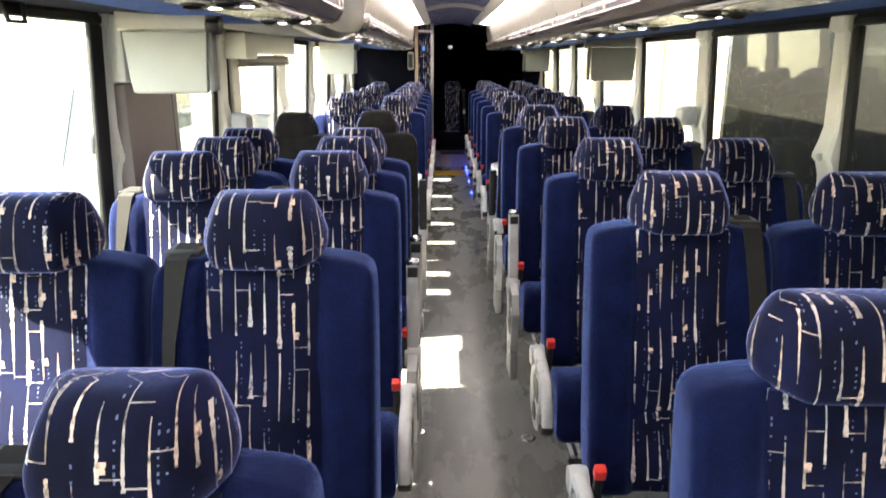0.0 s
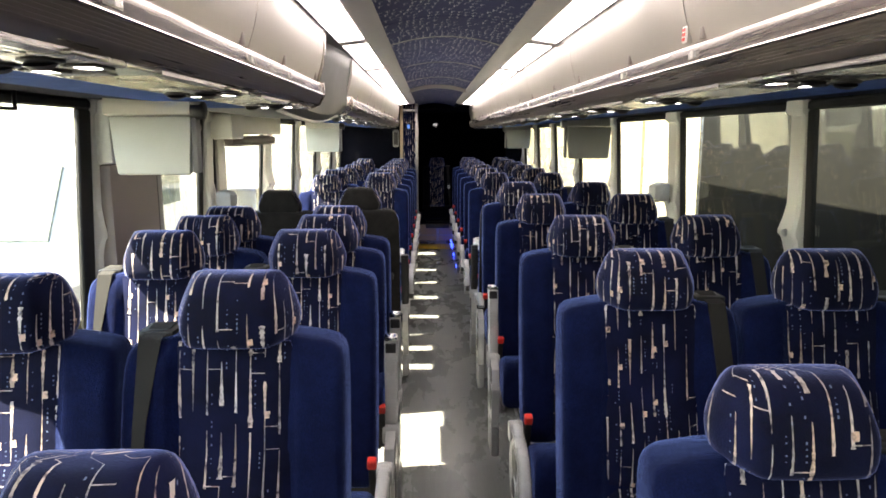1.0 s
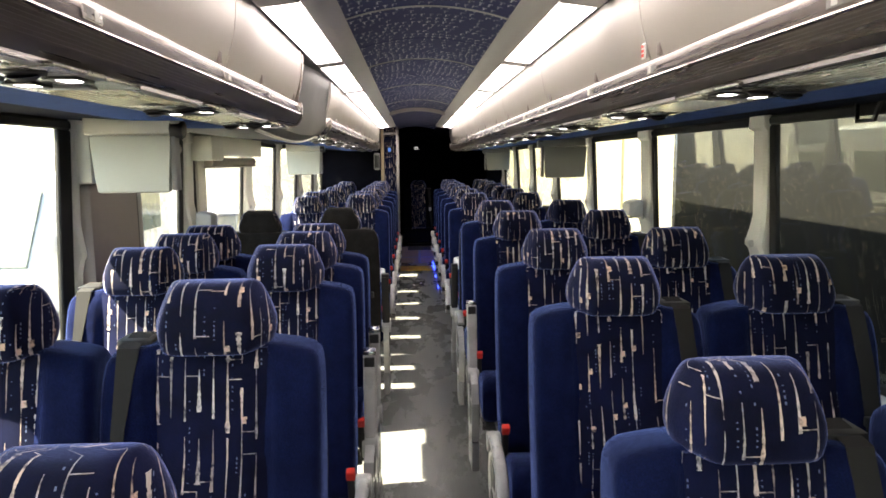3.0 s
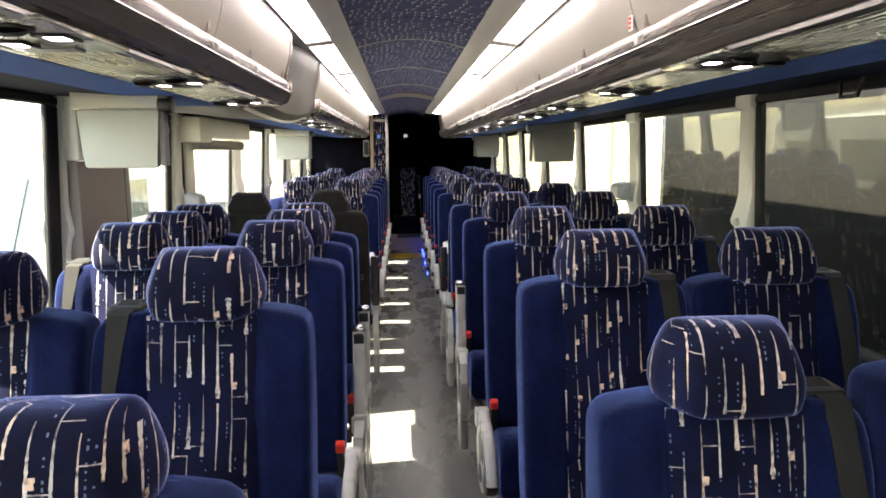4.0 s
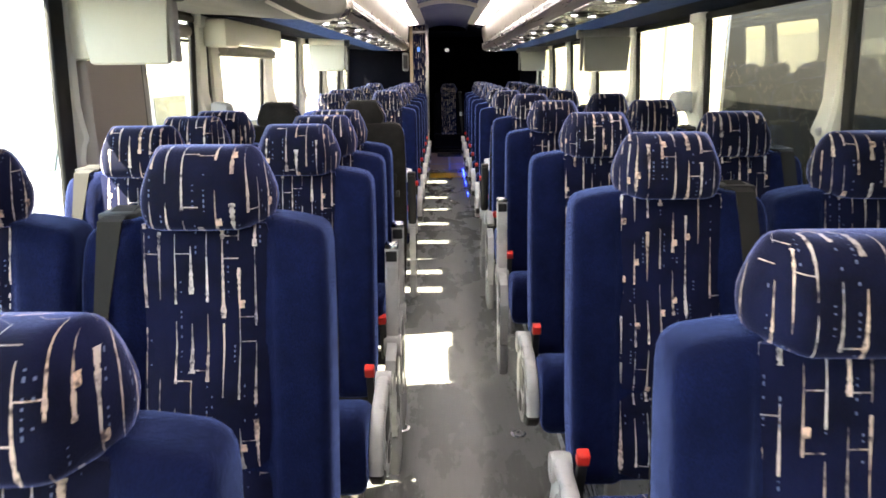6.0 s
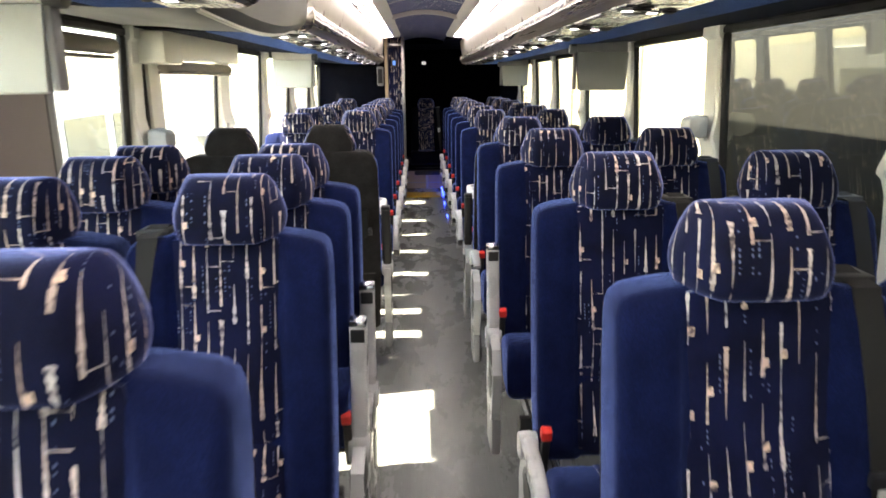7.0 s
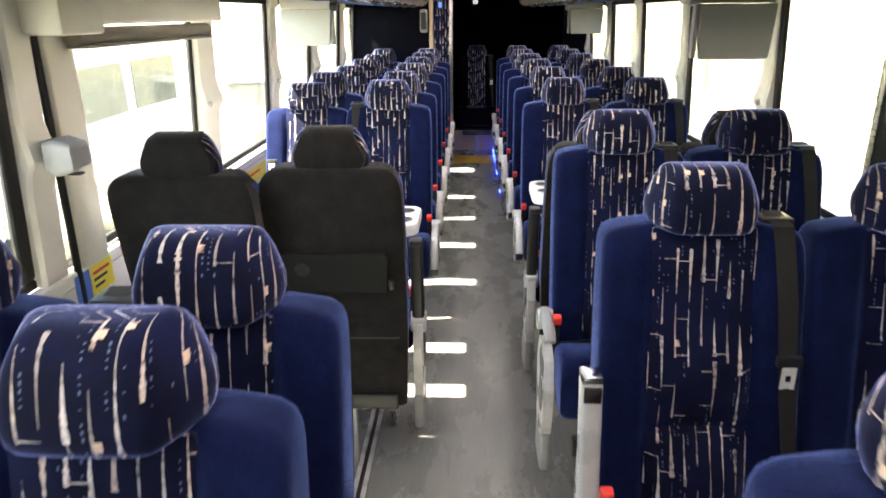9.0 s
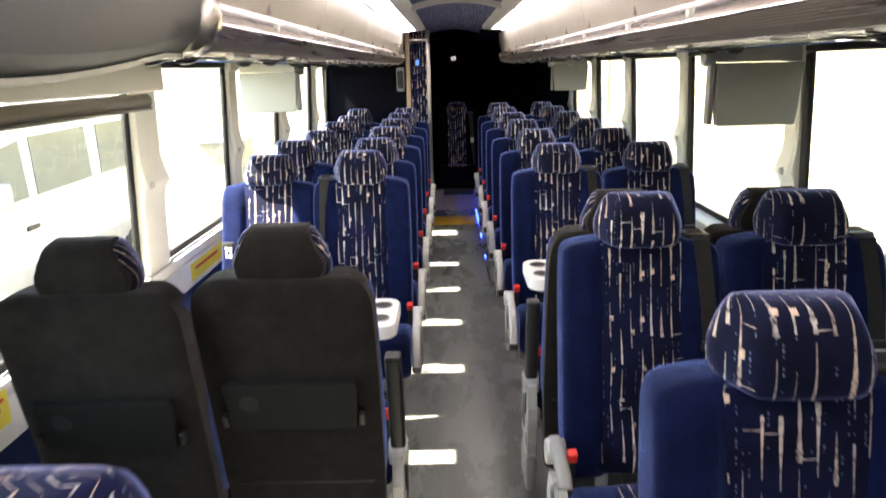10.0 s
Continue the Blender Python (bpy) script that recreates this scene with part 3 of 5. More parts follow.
light_strip(1, Y0 + 0.2, 9.3)


# ---- luggage racks ----
def rack_outline(s):
    return {
        "rail": [(s * 0.505, 1.690), (s * 0.472, 1.690), (s * 0.4655, 1.6725), (s * 0.485, 1.6445), (s * 0.512, 1.634), (s * 0.515, 1.640)],
        "band": [(s * 0.505, 1.7175), (s * 0.4745, 1.7175), (s * 0.4725, 1.7160), (s * 0.4695, 1.7100), (s * 0.4670, 1.7000), (s * 0.4655, 1.6900), (s * 0.4650, 1.6785), (s * 0.470, 1.6730), (s * 0.505, 1.6905)],
        "service": [(s * 0.516, 1.640), (s * 0.520, 1.628), (s * 0.705, 1.628), (s * 0.705, 1.645)],
        "blue": [(s * 0.707, 1.642), (s * 0.707, 1.627), (s * 0.895, 1.629), (s * 0.895, 1.646)],
        "lining": [(s * 0.897, 1.648), (s * 0.897, 1.630), (s * 1.214, 1.650), (s * 1.214, 1.668)],
        "shell": [(s * 0.505, 1.707), (s * 0.518, 1.646), (s * 1.21, 1.692), (s * 1.21, 2.1), (s * 0.46, 2.1), (s * 0.468, 1.91)],
    }


def rack(s, y0, y1, seam, label):
    r = thing("luggage_rack", label, "luggage rack", "overhead luggage racks")
    o = rack_outline(s)
    part("shell", prism(o["shell"], y0, y1), GREYMOULD, r)
    part("rail", prism(o["rail"], y0, y1), RAILGREY, r, "dark ribbed underside of the rail")
    part("rail_band", prism(o["band"], y0, y1), RAILTOP, r, "smooth bronze metal band of the rail")
    part("rail_nose", prism([(s * 0.4665, 1.6795), (s * 0.4620, 1.6785), (s * 0.4606, 1.6760), (s * 0.4620, 1.6735), (s * 0.4670, 1.6725)], y0, y1), NOSE, r, "bright nose of the rail")
    foot, nose = Vector((s * 0.485, 0, 1.6445)), Vector((s * 0.4655, 0, 1.6720))
    out = Vector((-s * 0.82, 0, -0.57))
    for i in range(6):
        p, q = nose.lerp(foot, (i + 0.22) / 6), nose.lerp(foot, (i + 0.82) / 6)
        ring = [p + out * -0.001, p + out * 0.0013, q + out * 0.0013, q + out * -0.001]
        part("rail_rib", prism([(v.x, v.z) for v in ring], y0, y1), RAILGREY, r)
    part("edge_strip", prism([(s * 0.512, 1.634), (s * 0.512, 1.6275), (s * 0.528, 1.6245), (s * 0.528, 1.632)], y0, y1), ALU, r)
    part("service_panel", prism(o["service"], y0, y1), SERVICE, r, "silver panel under the rack")
    for i in range(9):
        x = 0.535 + 0.019 * i
        part("rib", prism([(s * x, 1.630), (s * (x + 0.001), 1.6255), (s * (x + 0.009), 1.6255), (s * (x + 0.010), 1.630)], y0, y1), SERVICE, r)
    part("lining", prism(o["lining"], y0, y1), BLACKCLOTH, r, "black lining above the windows")
    part("cloth_strip", prism(o["blue"], y0, y1), BLUECLOTH, r, "blue cloth strip above the windows")
    cuts = [y0] + [seam + 1.17 * k for k in range(-6, 9) if y0 + 0.2 < seam + 1.17 * k < y1 - 0.2] + [y1]
    for a, b in zip(cuts, cuts[1:]):
        bm = bmesh.new()
        lo, hi = Vector((s * 0.490, 0, 1.722)), Vector((s * 0.458, 0, 1.905))
        rings = []
        for k in range(9):
            f = k / 8
            p = lo.lerp(hi, f) + Vector((-s * 0.010 * math.sin(math.pi * f), 0, 0))
            rings.append([(p.x, a + 0.003, p.z), (p.x, b - 0.003, p.z), (p.x + s * 0.012, b - 0.003, p.z), (p.x + s * 0.012, a + 0.003, p.z)])
        d = part("rack_door", loft(rings), DOORSKIN, r, "pale laminate rack door")
        for f in (0.38, 0.94) if b - a > 0.9 else (0.5,):
            y = a + (b - a) * f
            part("latch", box(s * 0.4845 - 0.0045, s * 0.4845 + 0.0045, y - 0.008, y + 0.008, 1.724, 1.750, 0.001), TAUPE, d, "tan finger latch")
            part("label_plate", box(s * 0.4665 - 0.0025, s * 0.4665 + 0.0025, y - 0.032, y + 0.022, 1.685, 1.703, 0.0008), ALU, r)
            for q in (-0.018, 0.004):
                part("label_mark", box(s * 0.4645 - 0.0015, s * 0.4645 + 0.0015, y + q - 0.006, y + q + 0.006, 1.687, 1.701), WHITEPLASTIC if q > 0 else SHELLGREY, r)
    # rounded bright caps close the rail
    end = [(0.463, 1.722), (0.459, 1.695), (0.462, 1.668), (0.478, 1.640), (0.505, 1.628), (0.53, 1.628), (0.53, 1.722)]
    for y, d in ((y0, -1), (y1, 1)):
        rings = [[(s * (0.495 + (x - 0.495) * f), y + d * g, 1.676 + (z - 1.676) * f) for x, z in end] for g, f in ((-0.004, 1.0), (0.010, 1.0), (0.017, 0.95), (0.020, 0.84))]
        part("rail_end", loft(rings), NOSE, r, "bright rounded end cap of the rail")
    return r


rack(-1, Y0, 3.22, 1.10, "long overhead luggage rack with pale doors and a grey rail")
rack(-1, 4.16, 9.52, 5.33, "overhead luggage rack with pale doors behind the grey moulded bay")
rack(1, Y0, 10.0, 2.17, "long overhead luggage rack with pale doors and a grey rail")

# moulded bay between the two racks over the wheelchair door
bm = bmesh.new()
rings = []
for k in range(13):
    f = k / 12
    y = 3.245 + (4.155 - 3.245) * f
    d = 0.10 * (1 - f) ** 2
    low = 1.628 - 0.035 * math.sin(math.pi * min(1, f * 1.1)) ** 1.0
    front = [(-0.462 - d, 1.905), (-0.478 - d, 1.84), (-0.488 - d, 1.76), (-0.487 - d, 1.69), (-0.500 - d, low + 0.025), (-0.54 - d, low), (-0.80, low + 0.012), (-1.21, 1.655)]
    rings.append([(x, y, z) for x, z in front] + [(-1.21, y, 1.93), (-0.47 - d, y, 1.93)])
bay = thing("bay_panel", "dark grey moulded panel between two luggage racks", "panel")
part("moulding", loft(rings), BAYGREY, bay)
edge = [Vector(r[5]) + Vector((0.0, 0, -0.004)) for r in rings]
part("edge_bead", loft([[p + Vector(q) for q in ((-0.006, 0, 0), (0.006, 0, 0.004), (0.006, 0, -0.003), (-0.006, 0, -0.006))] for p in edge]), CREAM, bay)
part("top_filler", box(-0.64, -0.452, 3.222, 4.158, 1.907, 1.932), BAYGREY, bay)
rings = []
for k in range(11):
    f = k / 10
    x = -0.490 + 0.032 * f + 0.012 * math.sin(math.pi * f) + 0.008 * (1 - f) ** 4
    rings.append([(x - 0.03, 3.226, 1.722 + 0.183 * f), (x + 0.002, 3.226, 1.722 + 0.183 * f), (x + 0.003, 3.240, 1.722 + 0.183 * f), (x - 0.006, 3.256, 1.722 + 0.183 * f), (x - 0.03, 3.258, 1.722 + 0.183 * f)])
part("end_post", loft(rings), NOSE, bay, "bright curved end post")

# red and white notice on a rack door
tag = thing("notice", "small white notice with red bars on the rack door", "sign")
part("notice_plate", box(0.470, 0.4745, 2.160, 2.180, 1.726, 1.760, 0.001), WHITEPLASTIC, tag)
for z in (1.733, 1.743, 1.753):
    part("notice_bar", box(0.4685, 0.4705, 2.1625, 2.1775, z - 0.0032, z + 0.0032), RED, tag)


# ---- reading lights and air nozzles under the racks ----
def service_unit(s):
    u = thing("reading_light", "twin reading lights and black air nozzles under the rack", "reading light", "reading lights under the racks")
    part("bezel", box(-0.012, 0.160, -0.16, 0.12, -0.0045, 0.004, 0.003), SERVICE, u)
    for k, (dx, dy) in enumerate(((0.028, -0.04), (0.118, 0.02))):
        lamp = part("lamp", box(dx - 0.015, dx + 0.015, dy - 0.020, dy + 0.020, -0.0085, -0.004, 0.003), READLAMP, u, "lit white lens")
        rim = bmesh.new()
        for x0, x1, w0, w1 in ((-0.024, -0.0155, -0.029, 0.029), (0.0155, 0.024, -0.029, 0.029), (-0.0155, 0.0155, -0.029, -0.0205), (-0.0155, 0.0155, 0.0205, 0.029)):
            box(dx + x0, dx + x1, dy + w0, dy + w1, -0.0090, -0.004, 0.0015, 1, rim)
        part("lamp_rim", rim, BLACKPLASTIC, lamp)
        n = cyl((dx + 0.020, dy - 0.078, -0.004), (dx + 0.020, dy - 0.078, -0.009), 0.028, 18, bevel=0.003)
        cyl((dx + 0.020, dy - 0.078, -0.009), (dx + 0.020, dy - 0.076, -0.015), 0.022, 16, n, r2=0.015)
        part("air_nozzle", n, BLACKPLASTIC, u)
    part("speaker_grille", box(0.05, 0.14, 0.062, 0.100, -0.007, -0.004, 0.001), GREYMOULD, u)
    return u


UNIT_R, UNIT_L = None, None
for y in (-0.15, 0.55, 1.25, 1.93, 2.62, 3.33, 4.0, 4.7, 5.4, 6.1, 6.8, 7.5, 8.2, 8.9, 9.6):
    m = pose(0.512, y, 1.628)
    if UNIT_R is None:
        UNIT_R = service_unit(1)
        UNIT_R.matrix_basis = m
    else:
        copy_thing(UNIT_R, m)
for y in (-0.4, 0.3, 0.98, 1.66, 2.31, 2.98, 4.36, 5.0, 5.68, 6.36, 7.04, 7.72, 8.4, 9.1):
    copy_thing(UNIT_R, pose(-0.512, y, 1.628) @ Matrix.Diagonal((-1, 1, 1, 1)))


# ---- flip-down monitors, seen from behind ----
def monitor(x0, x1, y, low=1.413):
    m = thing("monitor", "pale grey flip-down monitor hanging under the rack", "monitor", "overhead monitors")
    w = x1 - x0
    c = (x0 + x1) / 2
    rings = []
    for z, hw, y0, y1 in ((low, w / 2 - 0.010, 0.0, 0.014), (low + 0.005, w / 2 - 0.003, -0.006, 0.02), (low + 0.037, w / 2, -0.010, 0.026), (1.578, w / 2 + 0.010, -0.010, 0.030), (1.585, w / 2 + 0.008, -0.006, 0.026)):
        rings.append([(c - hw, y + y0, z), (c + hw, y + y0, z), (c + hw, y + y1, z), (c - hw, y + y1, z)])
    # right-hand shells carry their shade in the colour
    part("monitor_back", loft(rings), MONITORGREY if c < 0 else MONITORSHADED, m)
    part("screen", box(c - w / 2 + 0.018, c + w / 2 - 0.018, y + 0.0285, y + 0.033, low + 0.017, 1.56, 0.002), BLACKPLASTIC, m)
    a, b = (-1.035 if -0.95 < c < 0 else c - w / 2 - 0.01), c + w / 2 + 0.004
    rings = []
    for z, wide, y0, y1 in ((1.5865, -0.004, 0.004, 0.05), (1.592, 0.0, -0.002, 0.056), (1.612, 0.002, 0.0, 0.07), (1.645, 0.006, 0.012, 0.10), (1.662, 0.010, 0.03, 0.12)):
        rings.append([(a - wide, y + y0, z), (b + 0.3 * wide, y + y0, z), (b + 0.3 * wide, y + y1, z), (a - wide, y + y1, z)])
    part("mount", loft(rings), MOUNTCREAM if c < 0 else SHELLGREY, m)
    e = b if c < 0 else c - w / 2 - 0.010
    o = 1 if c < 0 else -1
    # darker strip added for the shade on the monitor's end face
    part("end_trim", box(*sorted((e + o * 0.001, e + o * 0.020)), y - 0.004, y + 0.036, low + 0.006, 1.60, 0.005), GREYMOULD, m, "grey strip standing for the monitor's shaded end face")
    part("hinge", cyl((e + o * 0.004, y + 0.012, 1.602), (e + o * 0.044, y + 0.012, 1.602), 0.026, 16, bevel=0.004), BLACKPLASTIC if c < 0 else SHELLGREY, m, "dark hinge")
    part("hinge_arm", box(*sorted((e + o * 0.006, e + o * 0.036)), y - 0.008, y + 0.03, 1.606, 1.655, 0.004), BAYGREY, m)
    return m


monitor(-1.006, -0.789, 2.72)
monitor(-1.09, -0.83, 6.40, 1.392)
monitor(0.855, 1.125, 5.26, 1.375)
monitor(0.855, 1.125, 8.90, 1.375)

# ---- the wheelchair door side ----
hs = thing("shade_housing", "cream roller shade housing above the side window", "window shade")
part("box", box(-1.215, -1.10, 4.30, 5.455, 1.535, 1.65, 0.012), BEIGE, hs)
part("end_block", box(-1.20, -1.085, 4.22, 4.44, 1.51, 1.64, 0.012), BEIGE, hs)
part("roller", cyl((-1.155, 4.38, 1.502), (-1.155, 5.40, 1.502), 0.026, 16, bevel=0.004), BLIND, hs, "rolled grey blind")
part("bottom_bar", box(-1.195, -1.125, 4.40, 5.385, 1.470, 1.482, 0.004), BLIND, hs)
s2 = thing("roller_blind", "rolled grey window blind at the window top", "window shade")
part("roller", cyl((-1.17, 3.48, 1.565), (-1.17, 3.92, 1.565), 0.030, 16, bevel=0.004), BLIND, s2)
part("bottom_bar", box(-1.20, -1.15, 3.485, 3.90, 1.518, 1.530, 0.004), BLIND, s2)
lift = thing("folded_lift", "taupe folded wheelchair lift panel standing at the window", "wheelchair lift")
part("panel", box(-1.218, -1.165, 3.015, 3.415, 0.0, 1.43, 0.008), TAUPE, lift)
part("edge_strip", box(-1.218, -1.17, 3.425, 3.475, 0.0, 1.43, 0.006), SHELLGREY, lift)
part("seam", box(-1.20, -1.168, 3.416, 3.424, 0.01, 1.42), BLACKPLASTIC, lift)
part("upper_cover", box(-1.205, -1.150, 3.005, 3.47, 1.432, 1.648, 0.012), CREAM, lift, "cream cover over the folded lift")
jamb = thing("door_jamb", "grey and cream jamb of the wheelchair door", "trim", kind="structure")
part("jamb_trim", box(-1.217, -1.188, 4.300, 4.435, SILL, 1.56, 0.008), BEIGE, jamb)
part("jamb_seal", box(-1.217, -1.203, 4.276, 4.299, SILL - 0.3, 1.66, 0.003), RUBBER, jamb)


def release_box(s, y, z):
    b = thing("retractor_box", "small grey plastic box on a window pillar" if s < 0 else "small pale grey plastic box on a window pillar", "belt retractor", "boxes on the window pillars")
    rings = []
    for f, hy, hz in ((0.0, 0.045, 0.045), (0.03, 0.05, 0.05), (0.075, 0.045, 0.038), (0.088, 0.03, 0.026)):
        rings.append([(s * (WALL - 0.045 - f), y + a, z + c) for a, c in rounded_ring(hy, hz, 0.015, 3)])
    part("cover", loft(rings), SHELLGREY if s < 0 else ARMGREY, b)
    part("slot", box(s * 1.12 - 0.018, s * 1.12 + 0.018, y - 0.014, y + 0.014, z - 0.053, z - 0.046, 0.003), BLACKPLASTIC, b)


release_box(1, 4.24, 1.235)
release_box(-1, 4.22, 1.20)

# stickers on the left sill: bars stand for small print
st = thing("exit_sticker", "yellow and blue emergency exit sticker on the sill", "sticker")
for y, mat in ((4.255, STICKERBLUE), (4.337, STICKERYELLOW)):
    part("sticker_field", box(-1.2075, -1.2055, y, y + (0.08 if mat is STICKERBLUE else 0.13), SILL - 0.105, SILL - 0.012), mat, st)
for k in range(3):
    part("print_bar", box(-1.2055, -1.2045, 4.352, 4.45 - 0.02 * k, SILL - 0.040 - 0.022 * k, SILL - 0.031 - 0.022 * k), RED if k == 0 else BLACKPLASTIC, st)
st2 = thing("exit_sticker", "yellow and orange sticker strip on the sill", "sticker")
part("sticker_field", box(-1.2075, -1.2055, 5.75, 6.25, SILL - 0.135, SILL - 0.06), STICKERYELLOW, st2)
part("print_bar", box(-1.2055, -1.2045, 5.80, 6.10, SILL - 0.095, SILL - 0.082), RED, st2)

# ---- lavatory and rear end ----
lav = thing("wall_lavatory", "black lavatory bulkhead with a dark fabric panel and metal posts", "wall", kind="structure")
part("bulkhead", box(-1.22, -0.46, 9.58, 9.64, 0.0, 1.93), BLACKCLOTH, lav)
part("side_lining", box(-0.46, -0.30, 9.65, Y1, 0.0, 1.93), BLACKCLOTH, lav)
part("inner_post", box(-0.455, -0.418, 9.55, 9.63, 0.0, 1.93, 0.006), WOODTRIM, lav, "tan metal post")
ring = [(-0.416, 9.59), (-0.258, 9.59), (-0.258, 9.63), (-0.416, 9.63)]
part("printed_panel", cloth_loft([[(x, y, z) for x, y in ring] for z in (0.0, 0.95, 1.93)], [[-0.416, -0.258, -0.22, -0.46]] * 3, [0.0, 0.95, 1.93]), PRINT, lav, "panel in the seats' printed fabric")
part("outer_post", box(-0.256, -0.222, 9.55, 9.64, 0.25, 1.93, 0.006), ALU, lav, "bright metal post")
part("top_rail", box(-0.418, -0.25, 9.56, 9.60, 1.83, 1.86, 0.004), ALU, lav)
sg = thing("lavatory_sign", "small lit blue lavatory sign", "sign")
part("sign_case", box(-0.375, -0.315, 9.572, 9.588, 1.60, 1.68, 0.004), BLACKPLASTIC, sg)
part("sign_face", box(-0.362, -0.328, 9.568, 9.5725, 1.615, 1.665), SIGNBLUE, sg)
sw = thing("wall_switch", "small white switch plate on the lavatory panel", "switch")
part("plate", box(-0.348, -0.270, 9.575, 9.589, 0.985, 1.065, 0.004), WHITEPLASTIC, sw)
part("rocker", box(-0.322, -0.296, 9.568, 9.576, 1.005, 1.045, 0.003), CREAM, sw)
for z0, z1 in ((1.66, 1.85), (1.38, 1.60)):
    ph = thing("wall_box", "slim grey box fixed to the bulkhead edge", "wall box")
    part("case", box(-0.545, -0.47, 9.50, 9.578, z0, z1, 0.02, 3), GREYMOULD, ph)
    part("face", box(-0.535, -0.48, 9.492, 9.502, z0 + 0.03, z1 - 0.03, 0.004), BLACKPLASTIC, ph)
step = thing("rear_step", "tan riser of the rear platform", "step", kind="structure")
part("platform", box(-0.30, 1.22, 10.62, Y1, 0.0, 0.24), BLACKCLOTH, step)
part("riser", box(-0.30, 0.30, 10.605, 10.619, 0.0, 0.235), WOODTRIM, step)
part("riser_line", box(-0.30, 0.30, 10.598, 10.606, 0.075, 0.085), SHELLGREY, step)
part("nosing", box(-0.30, 0.30, 10.60, 10.66, 0.2405, 0.252, 0.004), RUBBER, step)
ys = part("yellow_step_strip", box(-0.235, 0.205, 9.84, 10.24, 0.0, 0.006, 0.002), YELLOW)
tagged(ys, "worn yellow warning strip across the aisle floor", "floor strip", kind="structure")
led = thing("blue_led_strip", "blue LED strip light along the seat bases", "led strip")
part("led_channel", box(0.226, 0.238, 7.70, 10.56, 0.0, 0.008, 0.001), ALU, led)
for y0, y1 in ((8.50, 8.56), (9.24, 9.36), (9.90, 10.55)):
    part("led_tape", box(0.227, 0.235, y0, y1, 0.0085, 0.024, 0.002), BLUELED, led, "lit blue tape")
cmr = thing("rear_sensor", "small lit white indicator on the black rear bulkhead", "indicator")
part("body", box(-0.01, 0.05, 12.25, 12.298, 1.68, 1.725, 0.008), WHITELED, cmr)
part("lens", cyl((0.02, 12.252, 1.70), (0.02, 12.244, 1.70), 0.010, 12), BLACKPLASTIC, cmr)

# seat tracks let into the floor
for x in (-0.42, 0.42):
    for y0, y1 in ((Y0, 5.2),):
        tr = thing("seat_track", "metal seat track let into the floor", "floor track", "seat tracks")
        part("track_left", box(x - 0.024, x - 0.008, y0, y1, 0.0005, 0.006, 0.001), ARMGREY, tr)
        part("track_right", box(x + 0.008, x + 0.024, y0, y1, 0.0005, 0.006, 0.001), ARMGREY, tr)
        part("track_groove", box(x - 0.0075, x + 0.0075, y0, y1, 0.0002, 0.002), BLACKPLASTIC, tr)
for x, y in ((0.245, 3.20), (-0.215, 3.25)):
    an = thing("floor_anchor", "round metal anchor plate in the aisle floor", "floor anchor", "floor anchors")
    part("ring", cyl((x, y, 0.0), (x, y, 0.005), 0.032, 24, bevel=0.0015), CHROME, an)
    part("cup", cyl((x, y, 0.005), (x, y, 0.0065), 0.019, 20), SHELLGREY, an)
    part("stud", cyl((x, y, 0.0065), (x, y, 0.010), 0.008, 14), CHROME, an)


# ---- seats ----
# A seat stands with its headrest over the origin and faces -y. s is the side of its aisle: s = 1 has the aisle at -x.
def back_y(z):
    return -0.155 + 0.20 * (z - 0.42)


def seat_back():
    rings = []
    for z, hw, th in ((0.520, 0.194, 0.070), (0.527, 0.204, 0.090), (0.56, 0.211, 0.108), (0.64, 0.214, 0.112), (0.80, 0.214, 0.112), (0.98, 0.213, 0.110), (1.05, 0.212, 0.108), (1.100, 0.2105, 0.106), (1.124, 0.208, 0.102), (1.138, 0.2035, 0.094), (1.146, 0.196, 0.082), (1.1495, 0.184, 0.066), (1.151, 0.15, 0.034)):
        y = back_y(z)
        ring = []
        half = (0.0, 0.2, 0.4, 0.50, 0.56, 0.62, 0.70, 0.80, 0.87, 0.905, 0.935, 0.958, 0.976, 0.990, 1.0)
        spread = [-f for f in half[:0:-1]] + list(half)
        # front: bolsters stand proud of the middle, with a flat face and a firm rolled edge
        for f in spread:
            e = max(0, abs(f) - 0.90) / 0.10
            lift = 0.60 + 0.40 * math.sqrt(max(0, 1 - e ** 2.2))
            rise = min(1, max(0, (abs(f) - 0.50) / 0.10))
            bol = 0.016 * rise * rise * (3 - 2 * rise) * min(1, max(0, 1.20 - z) * 8) * lift
            ring.append((hw * f, y - th / 2 * lift - bol, z))
        for f in spread[::-1]:
            r = 1 - max(0, abs(f) - 0.86) / 0.14
            ring.append((hw * f, y + th / 2 * (0.35 + 0.65 * math.sqrt(max(0, 1 - (1 - r) ** 2))), z))
        drop = 0.020 * min(1, max(0, (z - 1.05) / 0.10))
        rings.append([(a, b, c - drop * max(0, abs(a) / 0.205 - 0.5) ** 1.3 * 2) for a, b, c in ring])
    return loft(rings)


